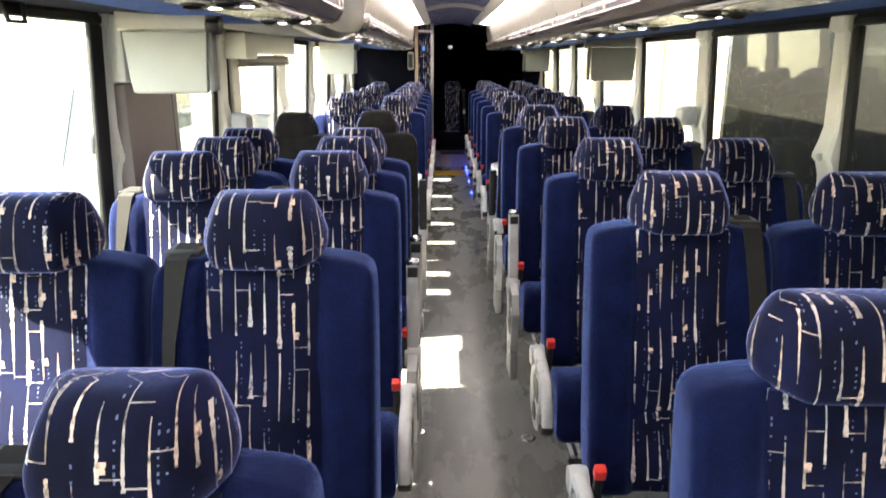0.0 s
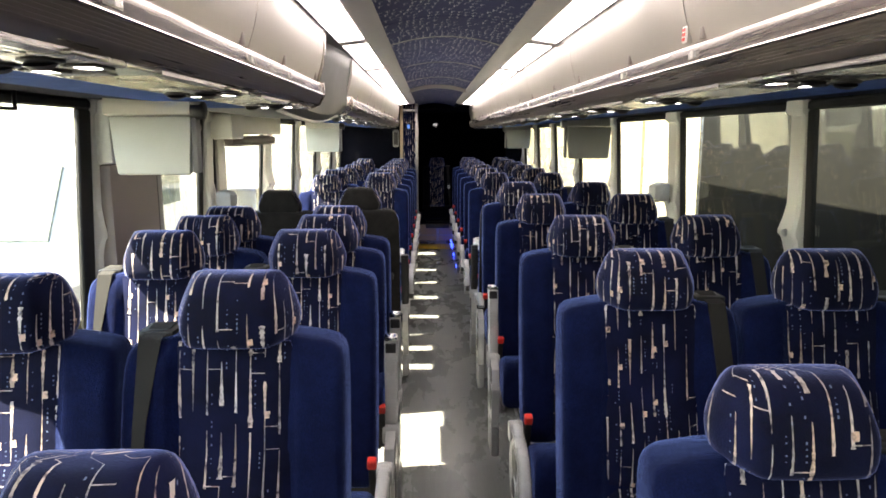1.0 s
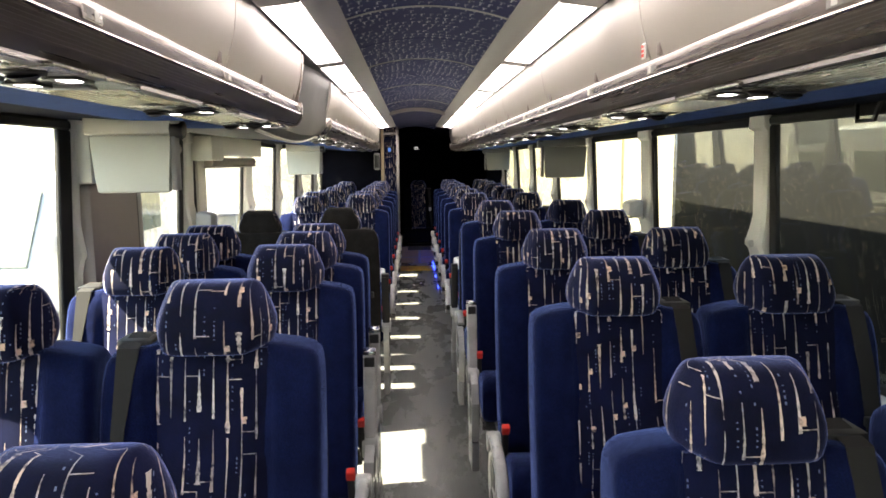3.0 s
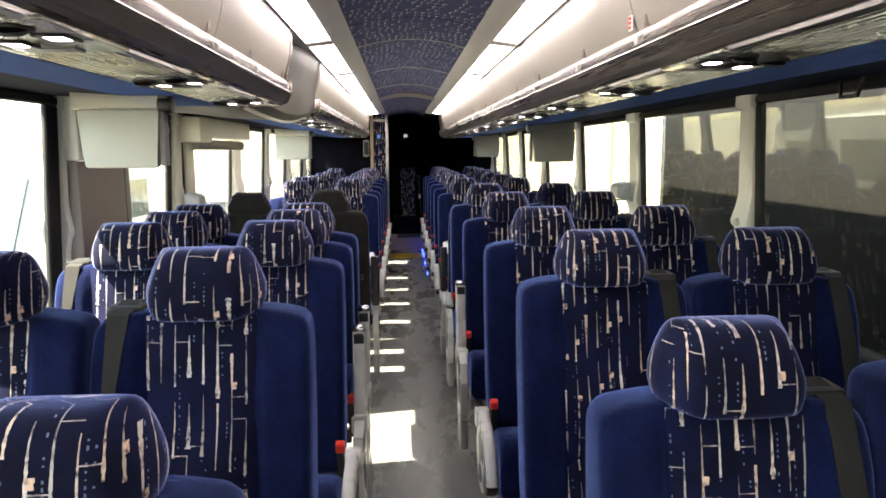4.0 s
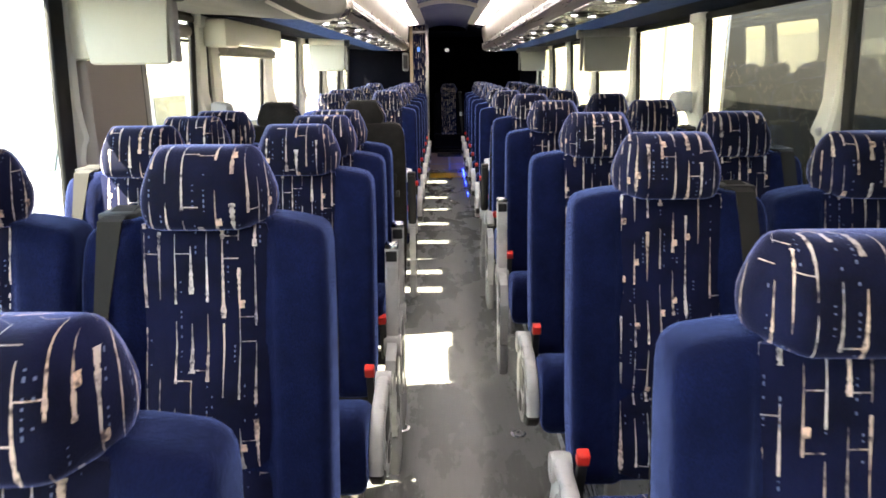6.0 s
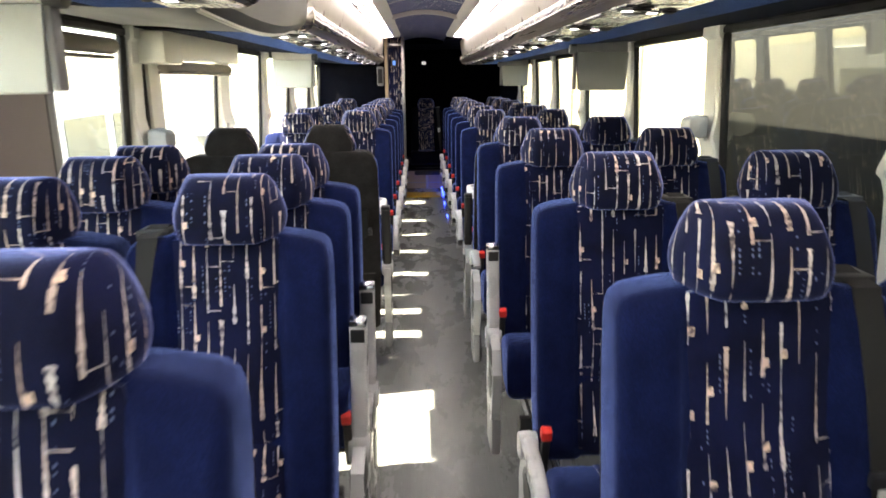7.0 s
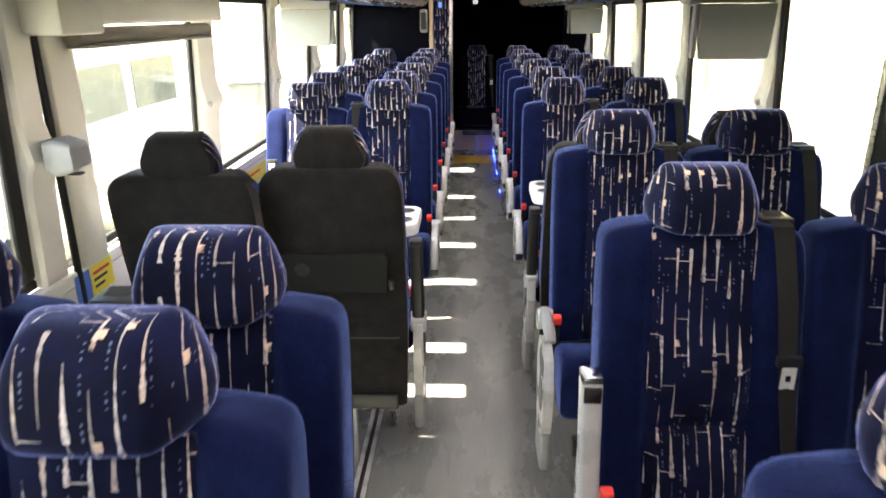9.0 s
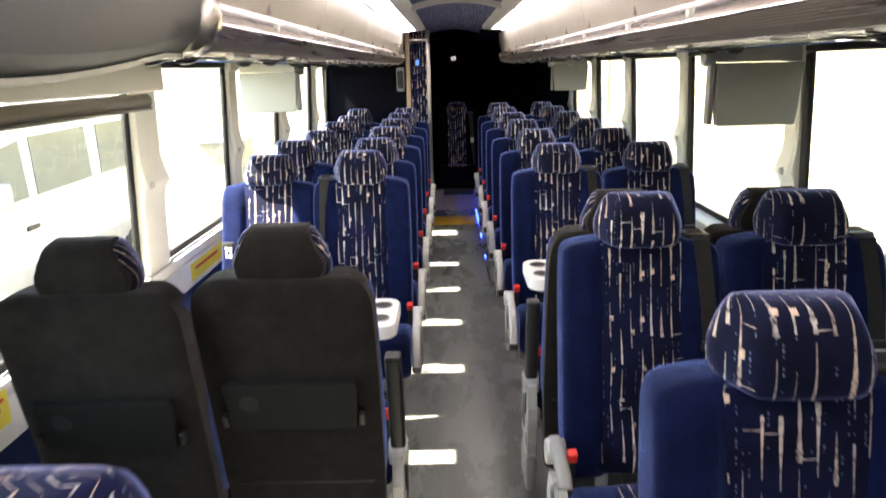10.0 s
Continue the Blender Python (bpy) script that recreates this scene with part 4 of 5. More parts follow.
def seat_insert():
    rings, us = [], []
    zs = [0.545 + (1.143 - 0.545) * k / 30 for k in range(31)]
    for k, z in enumerate(zs):
        end = min(k, 30 - k)
        # lumbar roll, a sewn crease above and below it, a flatter shoulder panel
        d = 0.006 * min(1, end / 1.5) + 0.034 * math.exp(-((z - 0.60) / 0.085) ** 2) + 0.020 * math.exp(-((z - 0.835) / 0.075) ** 2)
        d -= 0.012 * math.exp(-((z - 0.725) / 0.010) ** 2) + 0.006 * math.exp(-((z - 0.935) / 0.008) ** 2)
        hw = 0.112 if end else 0.106
        y = back_y(z) - 0.052
        ring = []
        for i in range(9):
            f = -1 + 2 * i / 8
            ring.append((hw * f, y - d * (1 - 0.9 * abs(f) ** 6) - 0.004 * (1 - f * f), z))
        ring += [(hw, y + 0.03, z), (-hw, y + 0.03, z)]
        rings.append(ring)
        us.append([p[0] for p in ring[:9]] + [hw + 0.03, -hw - 0.03])
    return cloth_loft(rings, us, run_length([r[4] for r in rings]))


def headrest():
    """A soft winged headrest: flat front, cheeks folded back, widest in its lower third."""
    rings, us = [], []
    for z, hw, d in ((1.1365, 0.080, 0.030), (1.138, 0.094, 0.046), (1.143, 0.1045, 0.057), (1.152, 0.1115, 0.0625), (1.166, 0.1160, 0.0655), (1.180, 0.1180, 0.0665), (1.196, 0.1170, 0.066), (1.214, 0.1110, 0.064), (1.232, 0.1035, 0.061), (1.248, 0.0960, 0.056), (1.259, 0.0900, 0.049), (1.266, 0.0850, 0.040), (1.2705, 0.0785, 0.028), (1.272, 0.068, 0.014)):
        y = -0.047 + 0.14 * (z - 1.147)
        pts = [(0.0, -1.04), (0.30, -1.03), (0.56, -1.00), (0.66, -0.96), (0.72, -0.89), (0.765, -0.78), (0.86, -0.40), (0.955, 0.02), (1.0, 0.30), (0.99, 0.6), (0.92, 0.9), (0.74, 1.0), (0.38, 1.02)]
        full = pts + [(0.0, 1.02)] + [(-a, b) for a, b in pts[:0:-1]]
        ring = [(hw * a, y + d * b, z) for a, b in full]
        n = len(pts)
        right = run_length(ring[:n + 1])
        rings.append(ring)
        us.append(right + [-q for q in right[1:n][::-1]])
    return cloth_loft(rings, us, run_length([r[0] for r in rings]))


def seat_shell(bare=False):
    """The cloth-covered back of the seat; bare backs reach down to the base."""
    rings = []
    low = ((0.26, 0.187, 0.030), (0.28, 0.199, 0.050)) if bare else ((0.522, 0.185, 0.030), (0.535, 0.195, 0.050))
    top = ((1.05, 0.2155, 0.062), (1.085, 0.2145, 0.060), (1.112, 0.210, 0.057), (1.131, 0.202, 0.053), (1.146, 0.190, 0.047), (1.156, 0.174, 0.039), (1.161, 0.152, 0.027)) if bare else ((1.06, 0.2095, 0.058), (1.105, 0.205, 0.054), (1.128, 0.196, 0.046), (1.140, 0.182, 0.030))
    for z, hw, o in low + ((0.60, 0.214 if bare else 0.208, 0.064), (0.90, 0.2165 if bare else 0.2125, 0.062)) + top:
        y = back_y(max(z, 0.42)) + o
        ring = []
        for i in range(17):
            f = math.sin((-1 + 2 * i / 16) * math.pi / 2)
            ring.append((hw * f, y + 0.008 - 0.012 * abs(f) ** 12 if bare else y - 0.022 * abs(f) ** 7, z))
        back = 0.080 if bare else 0.032
        ring += [(hw * 0.985, y - back, z), (-hw * 0.985, y - back, z)]
        drop = 0.0 if bare else 0.026 * min(1, max(0, (z - 1.03) / 0.10))
        rings.append([(a, b, c - drop * max(0, abs(a) / 0.205 - 0.45) ** 1.2 * 2) for a, b, c in ring])
    return loft(rings)


def seat_cushion(folded, closed=False):
    """A thick cushion with a rolled front edge; a slit stays open between it and the backrest."""
    rings = []
    back = -0.215 if closed else -0.306
    for y, top, bot in ((back, 0.560, 0.450), (back - 0.006, 0.578, 0.435), (-0.335, 0.588, 0.425), (-0.40, 0.594, 0.415), (-0.44, 0.594, 0.408), (-0.465, 0.588, 0.405), (-0.482, 0.574, 0.408), (-0.492, 0.550, 0.420), (-0.495, 0.520, 0.445)):
        c, hz = (top + bot) / 2, (top - bot) / 2
        rings.append([(x, y, c + z) for x, z in rounded_ring(0.217, hz, 0.030, 4)])
    bm = loft(rings)
    if folded:
        bmesh.ops.transform(bm, matrix=pose(0, -0.19, 0.46, -78) @ pose(0, 0.235, -0.46), verts=bm.verts)
    return bm


def cushion_insert(folded):
    rings = []
    for k in range(9):
        y = -0.318 - 0.152 * k / 8
        top = (0.584, 0.5905, 0.593, 0.595, 0.5965, 0.597, 0.597, 0.594, 0.588)[k]
        rings.append([(-0.105, y, top - 0.02), (-0.105, y, top + 0.001), (-0.05, y, top + 0.004), (0.05, y, top + 0.004), (0.105, y, top + 0.001), (0.105, y, top - 0.02)])
    bm = cloth_loft(rings, [[-0.125, -0.105, -0.05, 0.05, 0.105, 0.125]] * 9, run_length([r[2] for r in rings]))
    if folded:
        bmesh.ops.transform(bm, matrix=pose(0, -0.19, 0.46, -78) @ pose(0, 0.235, -0.46), verts=bm.verts)
    return bm


def tray_parts(parent, bare=False):
    def yb(z):
        return back_y(z) + (0.075 if bare else 0.066)
    ang = math.degrees(math.atan(0.20))
    m = pose(0, yb(0.82), 0.82, -ang)
    bm = bmesh.new()
    outline = [(-0.158, -0.060), (-0.168, 0.062), (-0.160, 0.073), (0.160, 0.073), (0.168, 0.062), (0.158, -0.060), (0.146, -0.068), (-0.146, -0.068)]
    loft([[(x, 0.0, z) for x, z in outline], [(x, 0.014, z) for x, z in outline], [(x * 0.985, 0.018, z * 0.97) for x, z in outline]], bm=bm)
    bmesh.ops.transform(bm, matrix=m, verts=bm.verts)
    tray = part("tray_table", bm, TRAYBLACK, parent, "folded black tray table")
    bm = cyl((0.105, 0.0165, 0.018), (0.105, 0.0195, 0.018), 0.024, 20)
    bmesh.ops.transform(bm, matrix=m, verts=bm.verts)
    part("cup_recess", bm, RUBBER, tray)
    for q in (-1, 1):
        bm = box(q * 0.172 - 0.008, q * 0.172 + 0.008, 0.0, 0.02, -0.055, -0.02, 0.004)
        bmesh.ops.transform(bm, matrix=m, verts=bm.verts)
        part("tray_hinge", bm, BLACKPLASTIC, tray)
    bm = box(-0.185, 0.185, back_y(0.56) + 0.060, back_y(0.56) + (0.0755 if bare else 0.067), 0.56, 0.566, 0.002)
    part("shell_seam", bm, BLACKPLASTIC, parent)


def make_seat(s, aisle, arm="down", folded=False, black_arm=False):
    """One seat of a pair. The aisle seat carries the armrest and the grey side frame."""
    label = "navy velour coach seat with tan-striped printed centre and headrest"
    if folded:
        label = "navy coach seat with printed centre and cushion folded up"
    elif aisle and arm == "up":
        label = "navy printed coach seat with its grey armrest raised"
    elif aisle:
        label = "navy printed coach seat with a light grey aisle armrest"
    seat = thing("coach_seat", label, "seat", "coach seats")
    # the rear seat's navy goes black: the dimness there is put into its cloth
    cloth = BLACKCLOTH if arm == "bare" else NAVY
    back = part("backrest", seat_back(), cloth, seat, "plain navy bolsters blackened for the dim rear" if arm == "bare" else "plain navy velour bolsters", smooth=60)
    part("back_insert", seat_insert(), PRINT, back, "navy fabric printed with broken tan stripes")
    hr = part("headrest", headrest(), PRINT, seat, "winged headrest in printed fabric", smooth=50)
    rings = []
    g = 0.010 if black_arm else 0.012
    gz = 0.0 if black_arm else g
    for z, hw, y in ((1.136 + gz, 0.090, 0.010), (1.146 + gz, 0.105, 0.016), (1.175, 0.1185, 0.018), (1.190, 0.1205, 0.019), (1.203, 0.118, 0.020), (1.248 - gz, 0.095, 0.019), (1.266 - gz, 0.086, 0.008), (1.2775 - gz * 1.4, 0.078, -0.012)):
        hw, y = hw - g, y + 0.009
        rings.append([(-hw, y - 0.035, z), (-hw, y - 0.012, z), (-hw * 0.94, y + 0.002, z), (-hw * 0.5, y + 0.006, z), (hw * 0.5, y + 0.006, z), (hw * 0.94, y + 0.002, z), (hw, y - 0.012, z), (hw, y - 0.035, z)])
    part("headrest_back", loft(rings), BACKCLOTH, hr, "charcoal cloth on the rear of the headrest")
    part("back_shell", seat_shell(black_arm), BACKCLOTH, seat, "charcoal cloth seat back")
    tray_parts(seat, black_arm)
    cu = part("cushion", seat_cushion(folded, black_arm), cloth, seat)
    part("cushion_insert", cushion_insert(folded), PRINT, cu)
    # three-point belt on the side away from the aisle
    x = s * 0.158
    path = [(x, back_y(1.15) + 0.056, 1.12), (x, back_y(1.15) + 0.02, 1.160), (x, back_y(1.15) - 0.058, 1.148), (x + s * 0.010, back_y(1.0) - 0.078, 1.0), (x + s * 0.020, back_y(0.8) - 0.080, 0.80), (x + s * 0.036, back_y(0.6) - 0.082, 0.60), (x + s * 0.042, back_y(0.5) - 0.072, 0.47)]
    rings = []
    for k, p in enumerate(path):
        h = ((0.021, 0.021, 0.021, 0.012, 0.008, 0.008, 0.008) if s < 0 else (0.021, 0.021, 0.021, 0.020, 0.018, 0.012, 0.010))[k]
        rings.append([(p[0] - h, p[1] - 0.0015, p[2]), (p[0] + h, p[1] - 0.0015, p[2]), (p[0] + h, p[1] + 0.0025, p[2] + 0.001), (p[0] - h, p[1] + 0.0025, p[2] + 0.001)])
    if arm != "no belt":
        part("belt", loft(rings[2:] if black_arm else rings), STRAP, seat, "dark grey seat belt webbing")
    zt = 0.885
    xt, yt = x + s * 0.014, back_y(zt) - 0.086
    tg = part("belt_tongue", box(xt - 0.026, xt + 0.026, yt - 0.012, yt + 0.003, zt - 0.014, zt + 0.010, 0.004), BLACKPLASTIC, seat, "black belt tongue grip")
    bm = box(xt - 0.015, xt - 0.006, yt - 0.013, yt - 0.009, zt - 0.062, zt - 0.012, 0.001)
    box(xt + 0.006, xt + 0.015, yt - 0.013, yt - 0.009, zt - 0.062, zt - 0.012, 0.001, 1, bm)
    box(xt - 0.006, xt + 0.006, yt - 0.013, yt - 0.009, zt - 0.060, zt - 0.046, bm=bm)
    box(xt - 0.006, xt + 0.006, yt - 0.013, yt - 0.009, zt - 0.030, zt - 0.012, bm=bm)
    part("tongue_blade", bm, ZINC, tg, "bright slotted blade")
    if not black_arm and arm != "no belt":
        part("belt_guide", box(x - 0.034, x + 0.034, back_y(1.15) - 0.030, back_y(1.15) + 0.034, 1.140, 1.156, 0.003), BLACKPLASTIC, seat)
    # buckle
    bx = -s * 0.208 if aisle else -s * 0.190
    if arm != "bare":
        bm = box(bx - 0.013, bx + 0.013, -0.012, 0.012, -0.015, 0.015, 0.004)
        box(bx - 0.008, bx + 0.008, -0.0135, -0.011, 0.004, 0.013, 0.001, 1, bm)
        tilt = pose(0, -0.275, 0.642, 16)
        bmesh.ops.transform(bm, matrix=tilt, verts=bm.verts)
        bk = part("buckle", bm, RED, seat, "red belt buckle")
        bm = box(bx - 0.010, bx + 0.010, -0.009, 0.009, -0.16, -0.0155, 0.003)
        bmesh.ops.transform(bm, matrix=tilt, verts=bm.verts)
        part("buckle_stalk", bm, BLACKPLASTIC, bk)
    # frame
    for y in (-0.46, -0.10):
        part("cross_bar", box(-0.17, 0.17, y - 0.02, y + 0.02, 0.27, 0.33, 0.006), BLACKPLASTIC, seat)
    for y in (-0.46, -0.10):
        bm = box(-0.02, 0.02, y - 0.018, y + 0.018, 0.0, 0.275, 0.005)
        part("leg", bm, SHELLGREY, seat)
    part("foot_rail", box(-0.026, 0.026, -0.50, -0.06, 0.0065, 0.03, 0.004), ALU, seat)
    if not aisle:
        return seat
    ax = -s * 0.237
    # side frame with two slots
    out = [(-0.37, 0.33), (-0.385, 0.45), (-0.35, 0.53), (-0.27, 0.562), (-0.19, 0.545), (-0.16, 0.47), (-0.17, 0.34), (-0.20, 0.25), (-0.30, 0.23), (-0.35, 0.265)]
    if arm == "down":
        out = [(-0.365, 0.405), (-0.385, 0.45), (-0.35, 0.53), (-0.27, 0.562), (-0.19, 0.545), (-0.16, 0.47), (-0.17, 0.40), (-0.20, 0.36), (-0.30, 0.35), (-0.34, 0.365)]
    bm = loft([[(ax - 0.016, y, z) for y, z in out], [(ax + 0.016, y, z) for y, z in out]])
    sf = part("side_frame", bm, ARMGREY, seat, "light grey plastic side frame", smooth=25)
    for y, z, w, h in ((-0.30, 0.50, 0.055, 0.035), (-0.28, 0.405, 0.035, 0.028) if arm == "down" else (-0.30, 0.39, 0.045, 0.055)):
        ring = rounded_ring(w, h, 0.03, 4)
        part("slot", loft([[(ax - 0.018, y + a, z + b) for a, b in ring], [(ax + 0.018, y + a, z + b) for a, b in ring]]), BLACKPLASTIC, sf)
    if arm != "down":
        part("base_cover", box(ax - 0.016, ax + 0.020, -0.35, -0.19, 0.12, 0.26, 0.01), SHELLGREY, seat)
    part("base_foot", box(-s * 0.12 - 0.012, -s * 0.12 + 0.012, -0.45, -0.33, 0.0, 0.272, 0.005), ALU, seat)
    prof = rounded_ring(0.018, 0.016, 0.011, 3)
    if arm == "down":
        path = [(ax, -0.17, 0.578), (ax, -0.25, 0.580), (ax, -0.32, 0.576), (ax, -0.375, 0.562), (ax, -0.415, 0.537), (ax, -0.440, 0.505), (ax, -0.452, 0.472), (ax, -0.455, 0.448)]
        a = part("armrest", sweep(prof, path), ARMGREY, seat, "light grey armrest curving down at the front")
        part("arm_lower", sweep(rounded_ring(0.018, 0.012, 0.008, 3), [(ax, -0.454, 0.447), (ax, -0.446, 0.428), (ax, -0.425, 0.412), (ax, -0.39, 0.405)]), BLACKPLASTIC, a)
        part("pivot", cyl((ax - 0.023, -0.19, 0.565), (ax + 0.023, -0.19, 0.565), 0.034, 18, bevel=0.004), ARMGREY, a)
    elif arm == "stub":
        a = part("armrest", sweep(prof, [(ax, -0.17, 0.625), (ax, -0.25, 0.628), (ax, -0.335, 0.622), (ax, -0.355, 0.60)]), SHELLGREY, seat, "short grey armrest stub")
        part("pivot", cyl((ax - 0.026, -0.19, 0.605), (ax + 0.026, -0.19, 0.605), 0.034, 18, bevel=0.004), ARMGREY, a)
    else:
        mat = BLACKPLASTIC if black_arm else ARMGREY
        path = [(ax, -0.245, 0.50), (ax, -0.235, 0.56), (ax, -0.215, 0.66), (ax, -0.195, 0.78), (ax, -0.182, 0.855)]
        if black_arm:
            path = [(ax, -0.245, 0.42)] + path
        a = part("armrest", sweep(rounded_ring(0.022, 0.024, 0.010, 3), path), mat, seat, "black raised armrest" if black_arm else "light grey raised armrest")
        part("arm_cap", box(ax - 0.022, ax + 0.022, -0.207, -0.155, 0.852, 0.872, 0.006), mat if black_arm else CHROME, a)
        part("arm_end", box(ax - 0.018, ax + 0.018, -0.215, -0.206, 0.815, 0.850, 0.003), BLACKPLASTIC, a)
        part("pivot", cyl((ax - 0.028, -0.24, 0.54), (ax + 0.028, -0.24, 0.54), 0.04, 18, bevel=0.005), ARMGREY, a)
    return seat


SEATS = {}


def put_seat(key, x, y, turn=0.0, z=0.0, label="", lean=0.0):
    """Stands a seat of the kind key = (aisle side, at the aisle, armrest, folded, black arm) at x, y."""
    m = pose(x, y, z, 0, 0, turn) @ pose(0, -0.15, 0.45, -lean) @ pose(0, 0.15, -0.45)
    if key in SEATS:
        ob = copy_thing(SEATS[key], m)
    else:
        ob = SEATS[key] = make_seat(*key)
        ob.matrix_basis = m
    if label:
        tagged(ob, label)
    return ob


AISLE_X, WINDOW_X = 0.445, 0.875
LEFT_ROWS = [(1.42, "down", False), (1.98, "down", False), (2.73, "down", False), (3.12, "up", True), (3.43, "up", True),
             (5.94, "down", False), (6.51, "down", False), (7.21, "down", False), (7.89, "down", False), (8.56, "down", False), (9.23, "down", False)]
RIGHT_ROWS = [(1.61, "down", False), (2.29, "down", False), (3.0, "down", False), (3.86, "up", False), (4.70, "stub", False),
              (6.13, "down", False), (6.88, "down", False), (7.64, "down", False), (8.38, "down", False), (9.12, "down", False), (9.86, "down", False)]
# the floor tracks are not quite level: the front row stands lowest
def track(s, y):
    if y < 1.7:
        return -0.106 if s < 0 else -0.072
    if s < 0:
        return 0.0 if y < 2.2 else -0.022 if y < 3.0 else -0.022 if y < 4.0 else -0.028
    return -0.012 if y < 5 else -0.034


for y, arm, folded in LEFT_ROWS:
    put_seat((-1, True, arm, folded, False), -0.468 if y < 1.7 else -0.450, y, z=track(-1, y), lean=-4.0 if y == 5.94 else 0.0)
    put_seat((-1, False, "no belt" if y == 5.94 else "none", folded, False), -WINDOW_X, y - 0.02, z=-0.016 if y < 1.7 else track(-1, y), lean=5.0 if y == 5.94 else 6.5 if 7.0 < y < 9.0 else 0.0)
for y, arm, folded in RIGHT_ROWS:
    put_seat((1, True, arm, folded, False), AISLE_X, y, z=track(1, y))
    put_seat((1, False, "none", folded, False), WINDOW_X, y - 0.01, z=-0.03 if y < 1.7 else track(1, y))
# rear-facing pairs, seen from behind
BACKWARD = "rear-facing coach seat showing its charcoal back and folded tray"
put_seat((1, True, "up", False, True), -0.462, 4.43, 180, z=-0.034, label=BACKWARD)
put_seat((1, False, "none", False, True), -0.890, 4.36, 180, z=-0.040, label=BACKWARD)
put_seat((-1, True, "up", False, True), 0.455, 4.91, 180, z=-0.055, label=BACKWARD)
put_seat((-1, False, "none", False, True), 0.905, 4.89, 180, z=-0.055, label=BACKWARD)
# single seat on the rear platform
put_seat((1, False, "bare", False, False), 0.035, 10.98, z=-0.075, label="printed coach seat, blackened for the dim rear, against the black bulkhead")


# ---- tables between the facing seats ----
def cup_table(s, y):
    t = thing("cup_table", "white folding table with round cup holders between facing seats", "table", "tables between facing seats")
    ring = rounded_ring(0.44, 0.148, 0.05, 5)
    part("tabletop", loft([[(s * 0.69 + a * 0.985, y + b * 0.96, 0.715) for a, b in ring], [(s * 0.69 + a, y + b, 0.721) for a, b in ring], [(s * 0.69 + a, y + b, 0.758) for a, b in ring], [(s * 0.69 + a * 0.99, y + b * 0.97, 0.765) for a, b in ring]]), WHITEPLASTIC, t)
    for dx in (0.31, 0.90):
        for dy in (-0.065, 0.065):
            part("cup_holder", cyl((s * dx, y + dy, 0.7652), (s * dx, y + dy, 0.7675), 0.036, 24), SHELLGREY, t)
            part("cup_well", cyl((s * dx, y + dy, 0.7675), (s * dx, y + dy, 0.7682), 0.030, 24), BLACKPLASTIC, t)
    part("leg", cyl((s * 0.66, y, 0.0), (s * 0.66, y, 0.715), 0.022, 16), SHELLGREY, t)
    part("leg_foot", cyl((s * 0.66, y, 0.0), (s * 0.66, y, 0.015), 0.075, 20, bevel=0.004), SHELLGREY, t)
    part("wall_bracket", box(min(s * 1.12, s * 1.215), max(s * 1.12, s * 1.215), y - 0.05, y + 0.05, 0.665, 0.715, 0.004), SHELLGREY, t)


cup_table(-1, 5.15)
cup_table(1, 5.63)


# ---- outside ----
GROUND = -1.15
g = bmesh.new()
bmesh.ops.create_grid(g, x_segments=2, y_segments=2, size=600, matrix=Matrix.Translation((0, 0, GROUND)))
tagged(part("ground", g, CONCRETE, smooth=0), "sunlit grey concrete yard", "ground", kind="structure")

wall = thing("building", "cream stucco building wall in sunlight", "building")
part("wall", box(8.5, 9.0, 4.0, 60.0, GROUND, 7.0), STUCCO, wall)
part("coping", box(8.4, 9.05, 4.0, 60.0, 7.0, 7.25, 0.02), CONCRETE, wall)
for y in (16.0, 28.0, 40.0):
    part("pilaster", box(8.38, 8.499, y, y + 0.5, GROUND, 7.0), STUCCO, wall)


def trailer_alongside():
    c = thing("parked_trailer", "dark grey box trailer parked close alongside", "trailer")
    out = [(2.12, GROUND + 0.55), (2.10, GROUND + 0.7), (2.10, 2.55), (2.16, 2.65), (4.55, 2.65), (4.6, 2.55), (4.6, GROUND + 0.55)]
    part("body", prism(out, -8.0, 6.12), COACHPAINT, c)
    part("top_rail", box(2.08, 2.099, -8.0, 6.12, 2.45, 2.6, 0.004), ALU, c)
    part("bottom_rail", box(2.08, 2.099, -8.0, 6.12, GROUND + 0.6, GROUND + 0.75, 0.004), ALU, c)
    part("corner_post", box(2.085, 2.20, 6.121, 6.16, GROUND + 0.6, 2.6, 0.01), ALU, c)
    for y in (3.2, 4.5):
        w = part("wheel", cyl((2.15, y, GROUND + 0.5), (2.45, y, GROUND + 0.5), 0.5, 28, bevel=0.03), TYRE, c)
        part("rim", cyl((2.14, y, GROUND + 0.5), (2.17, y, GROUND + 0.5), 0.29, 24), ALU, w)


trailer_alongside()


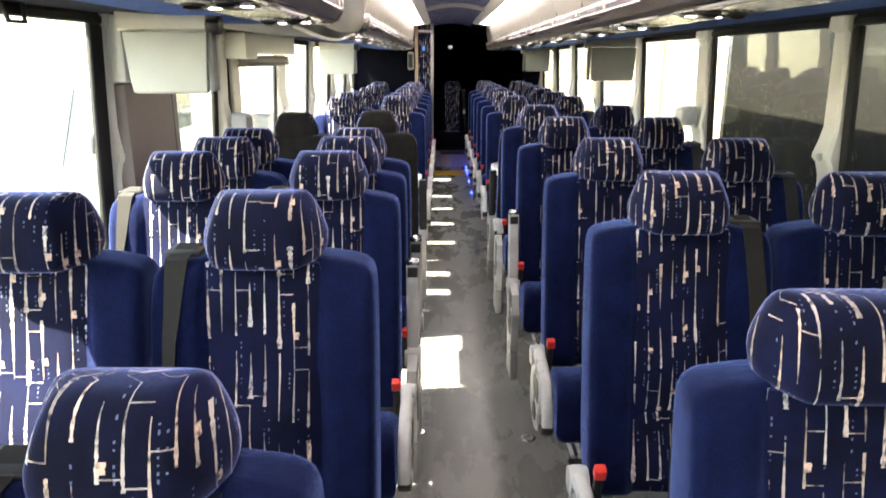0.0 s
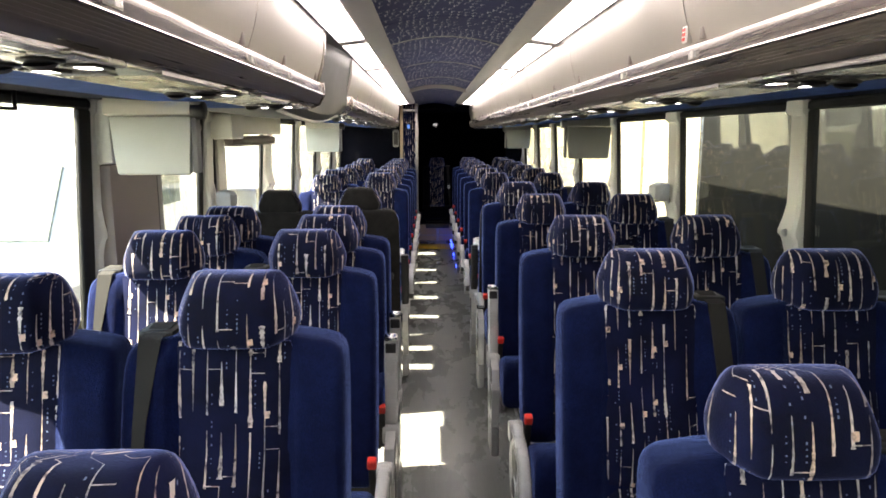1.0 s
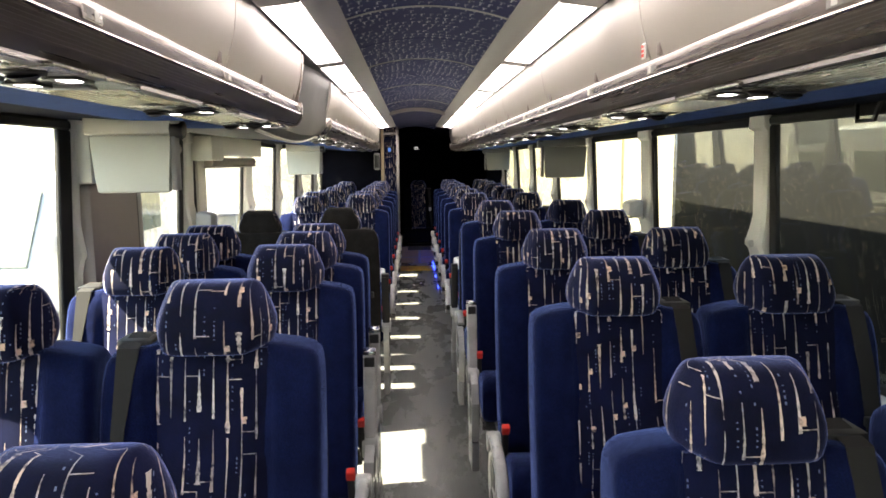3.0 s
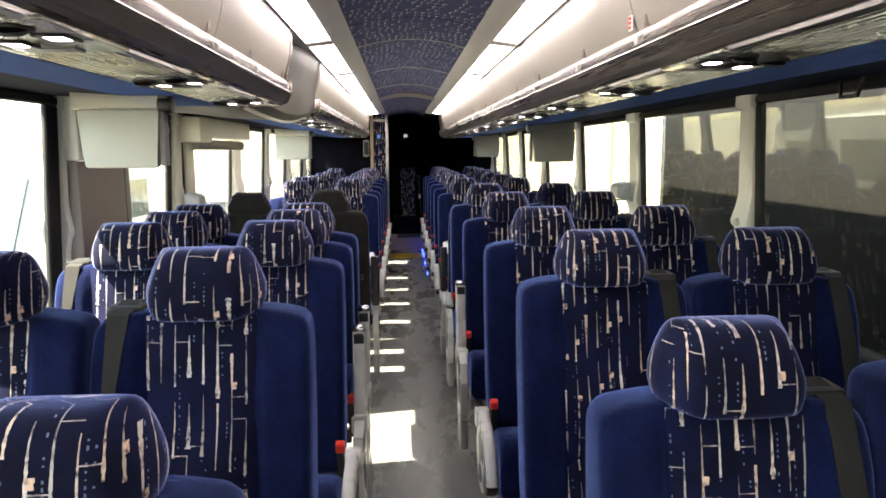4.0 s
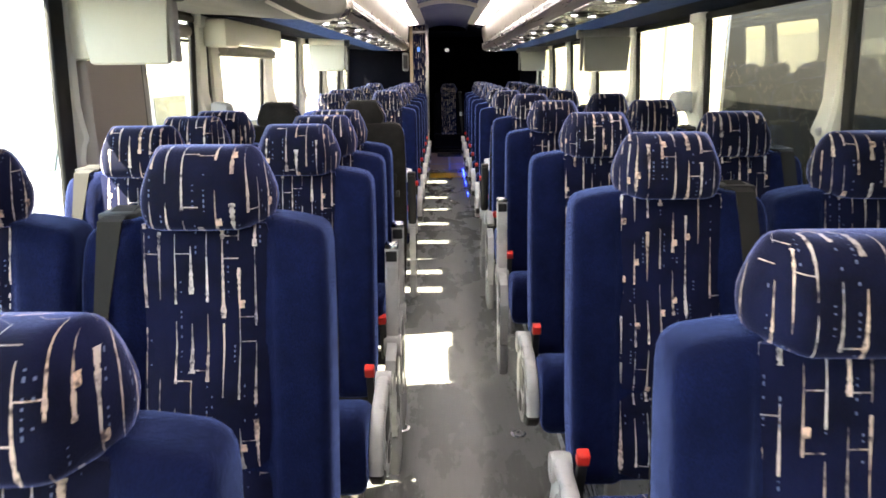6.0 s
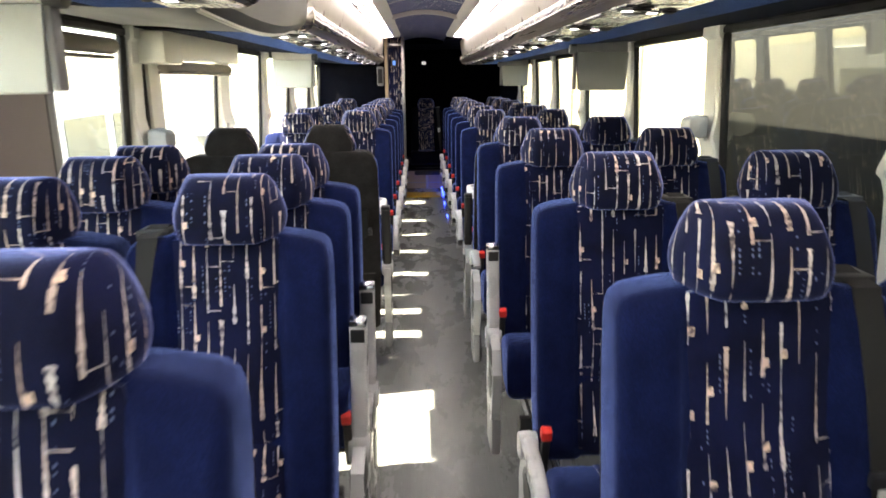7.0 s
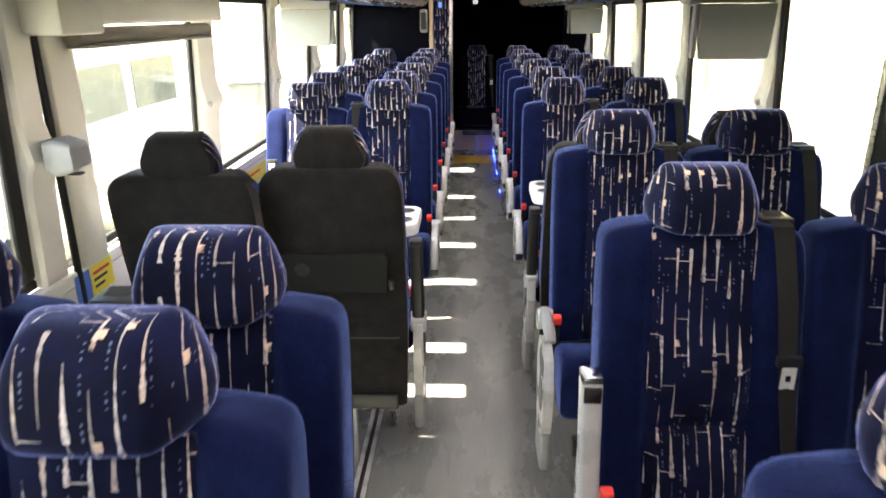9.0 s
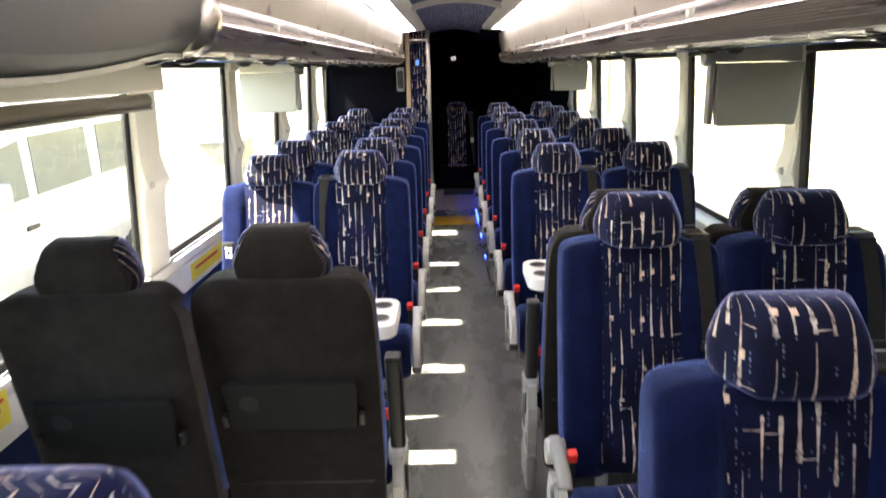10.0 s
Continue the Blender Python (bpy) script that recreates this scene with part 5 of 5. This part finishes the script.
def van(x, y, turn):
    """A high-roofed passenger van, nose at -y, its right side towards +x."""
    v = thing("white_van", "white high-roof passenger van parked outside", "van", at=pose(x, y, GROUND, 0, 0, turn))
    side = [(0.0, 0.35), (-0.02, 0.95), (0.12, 1.12), (1.05, 1.28), (1.85, 2.35), (2.25, 2.52), (5.6, 2.52), (5.72, 2.3), (5.75, 0.4)]
    def ring(xx, inset):
        cy = sum(p[0] for p in side) / len(side)
        return [(xx, cy + (p[0] - cy) * (1 - inset), p[1] - (0.10 * inset * 10 if p[1] > 1.5 else 0) * 0.6) for p in side]
    part("body", loft([ring(-1.0, 0.03), ring(-0.94, 0.0), ring(0.94, 0.0), ring(1.0, 0.03)]), VANPAINT, v, smooth=20)
    def pane(pts, name, xx=1.001):
        part(name, loft([[(xx, a, b) for a, b in pts], [(xx + 0.012, a, b) for a, b in pts]]), VANGLASS, v)
    pane([(1.66, 1.50), (1.96, 2.06), (2.30, 2.12), (2.34, 1.52)], "door_window")
    pane([(2.50, 1.52), (2.48, 2.14), (3.62, 2.16), (3.66, 1.54)], "side_window")
    pane([(3.90, 1.54), (3.90, 2.16), (5.2, 2.16), (5.2, 1.54)], "side_window")
    bm = loft([[(-0.9, 1.16, 1.42), (0.9, 1.16, 1.42), (0.82, 1.80, 2.30), (-0.82, 1.80, 2.30)], [(-0.9, 1.13, 1.45), (0.9, 1.13, 1.45), (0.82, 1.77, 2.33), (-0.82, 1.77, 2.33)]])
    part("windscreen", bm, VANGLASS, v)
    mr = part("mirror", box(1.03, 1.20, 1.66, 1.80, 1.50, 1.76, 0.03, 3), SHELLGREY, v, "grey door mirror")
    part("mirror_arm", box(1.0, 1.05, 1.70, 1.76, 1.53, 1.58, 0.01), SHELLGREY, mr)
    part("door_handle", box(1.0, 1.03, 2.2, 2.42, 1.18, 1.23, 0.01), BLACKPLASTIC, v)
    part("rub_strip", box(1.0, 1.02, 0.9, 5.6, 0.62, 0.82, 0.01), SHELLGREY, v)
    for q in (1.05, 4.55):
        for sx in (-1, 1):
            w = part("wheel", cyl((sx * 0.86, q, 0.36), (sx * 1.03, q, 0.36), 0.36, 28, bevel=0.03), TYRE, v)
            part("rim", cyl((sx * 1.02, q, 0.36), (sx * 1.04, q, 0.36), 0.21, 20), ALU, w)
    part("headlight", box(0.55, 0.95, -0.03, 0.05, 0.75, 0.98, 0.03), VANGLASS, v)


van(-5.50, 7.6, 0)
cab = thing("utility_cabinet", "beige utility cabinet standing in the yard", "cabinet")
part("case", box(-4.2, -3.5, 14.2, 14.9, GROUND, 0.45, 0.02), CABINETBEIGE, cab)
part("lid", box(-4.25, -3.45, 14.15, 14.95, 0.45, 0.52, 0.02), SHELLGREY, cab)
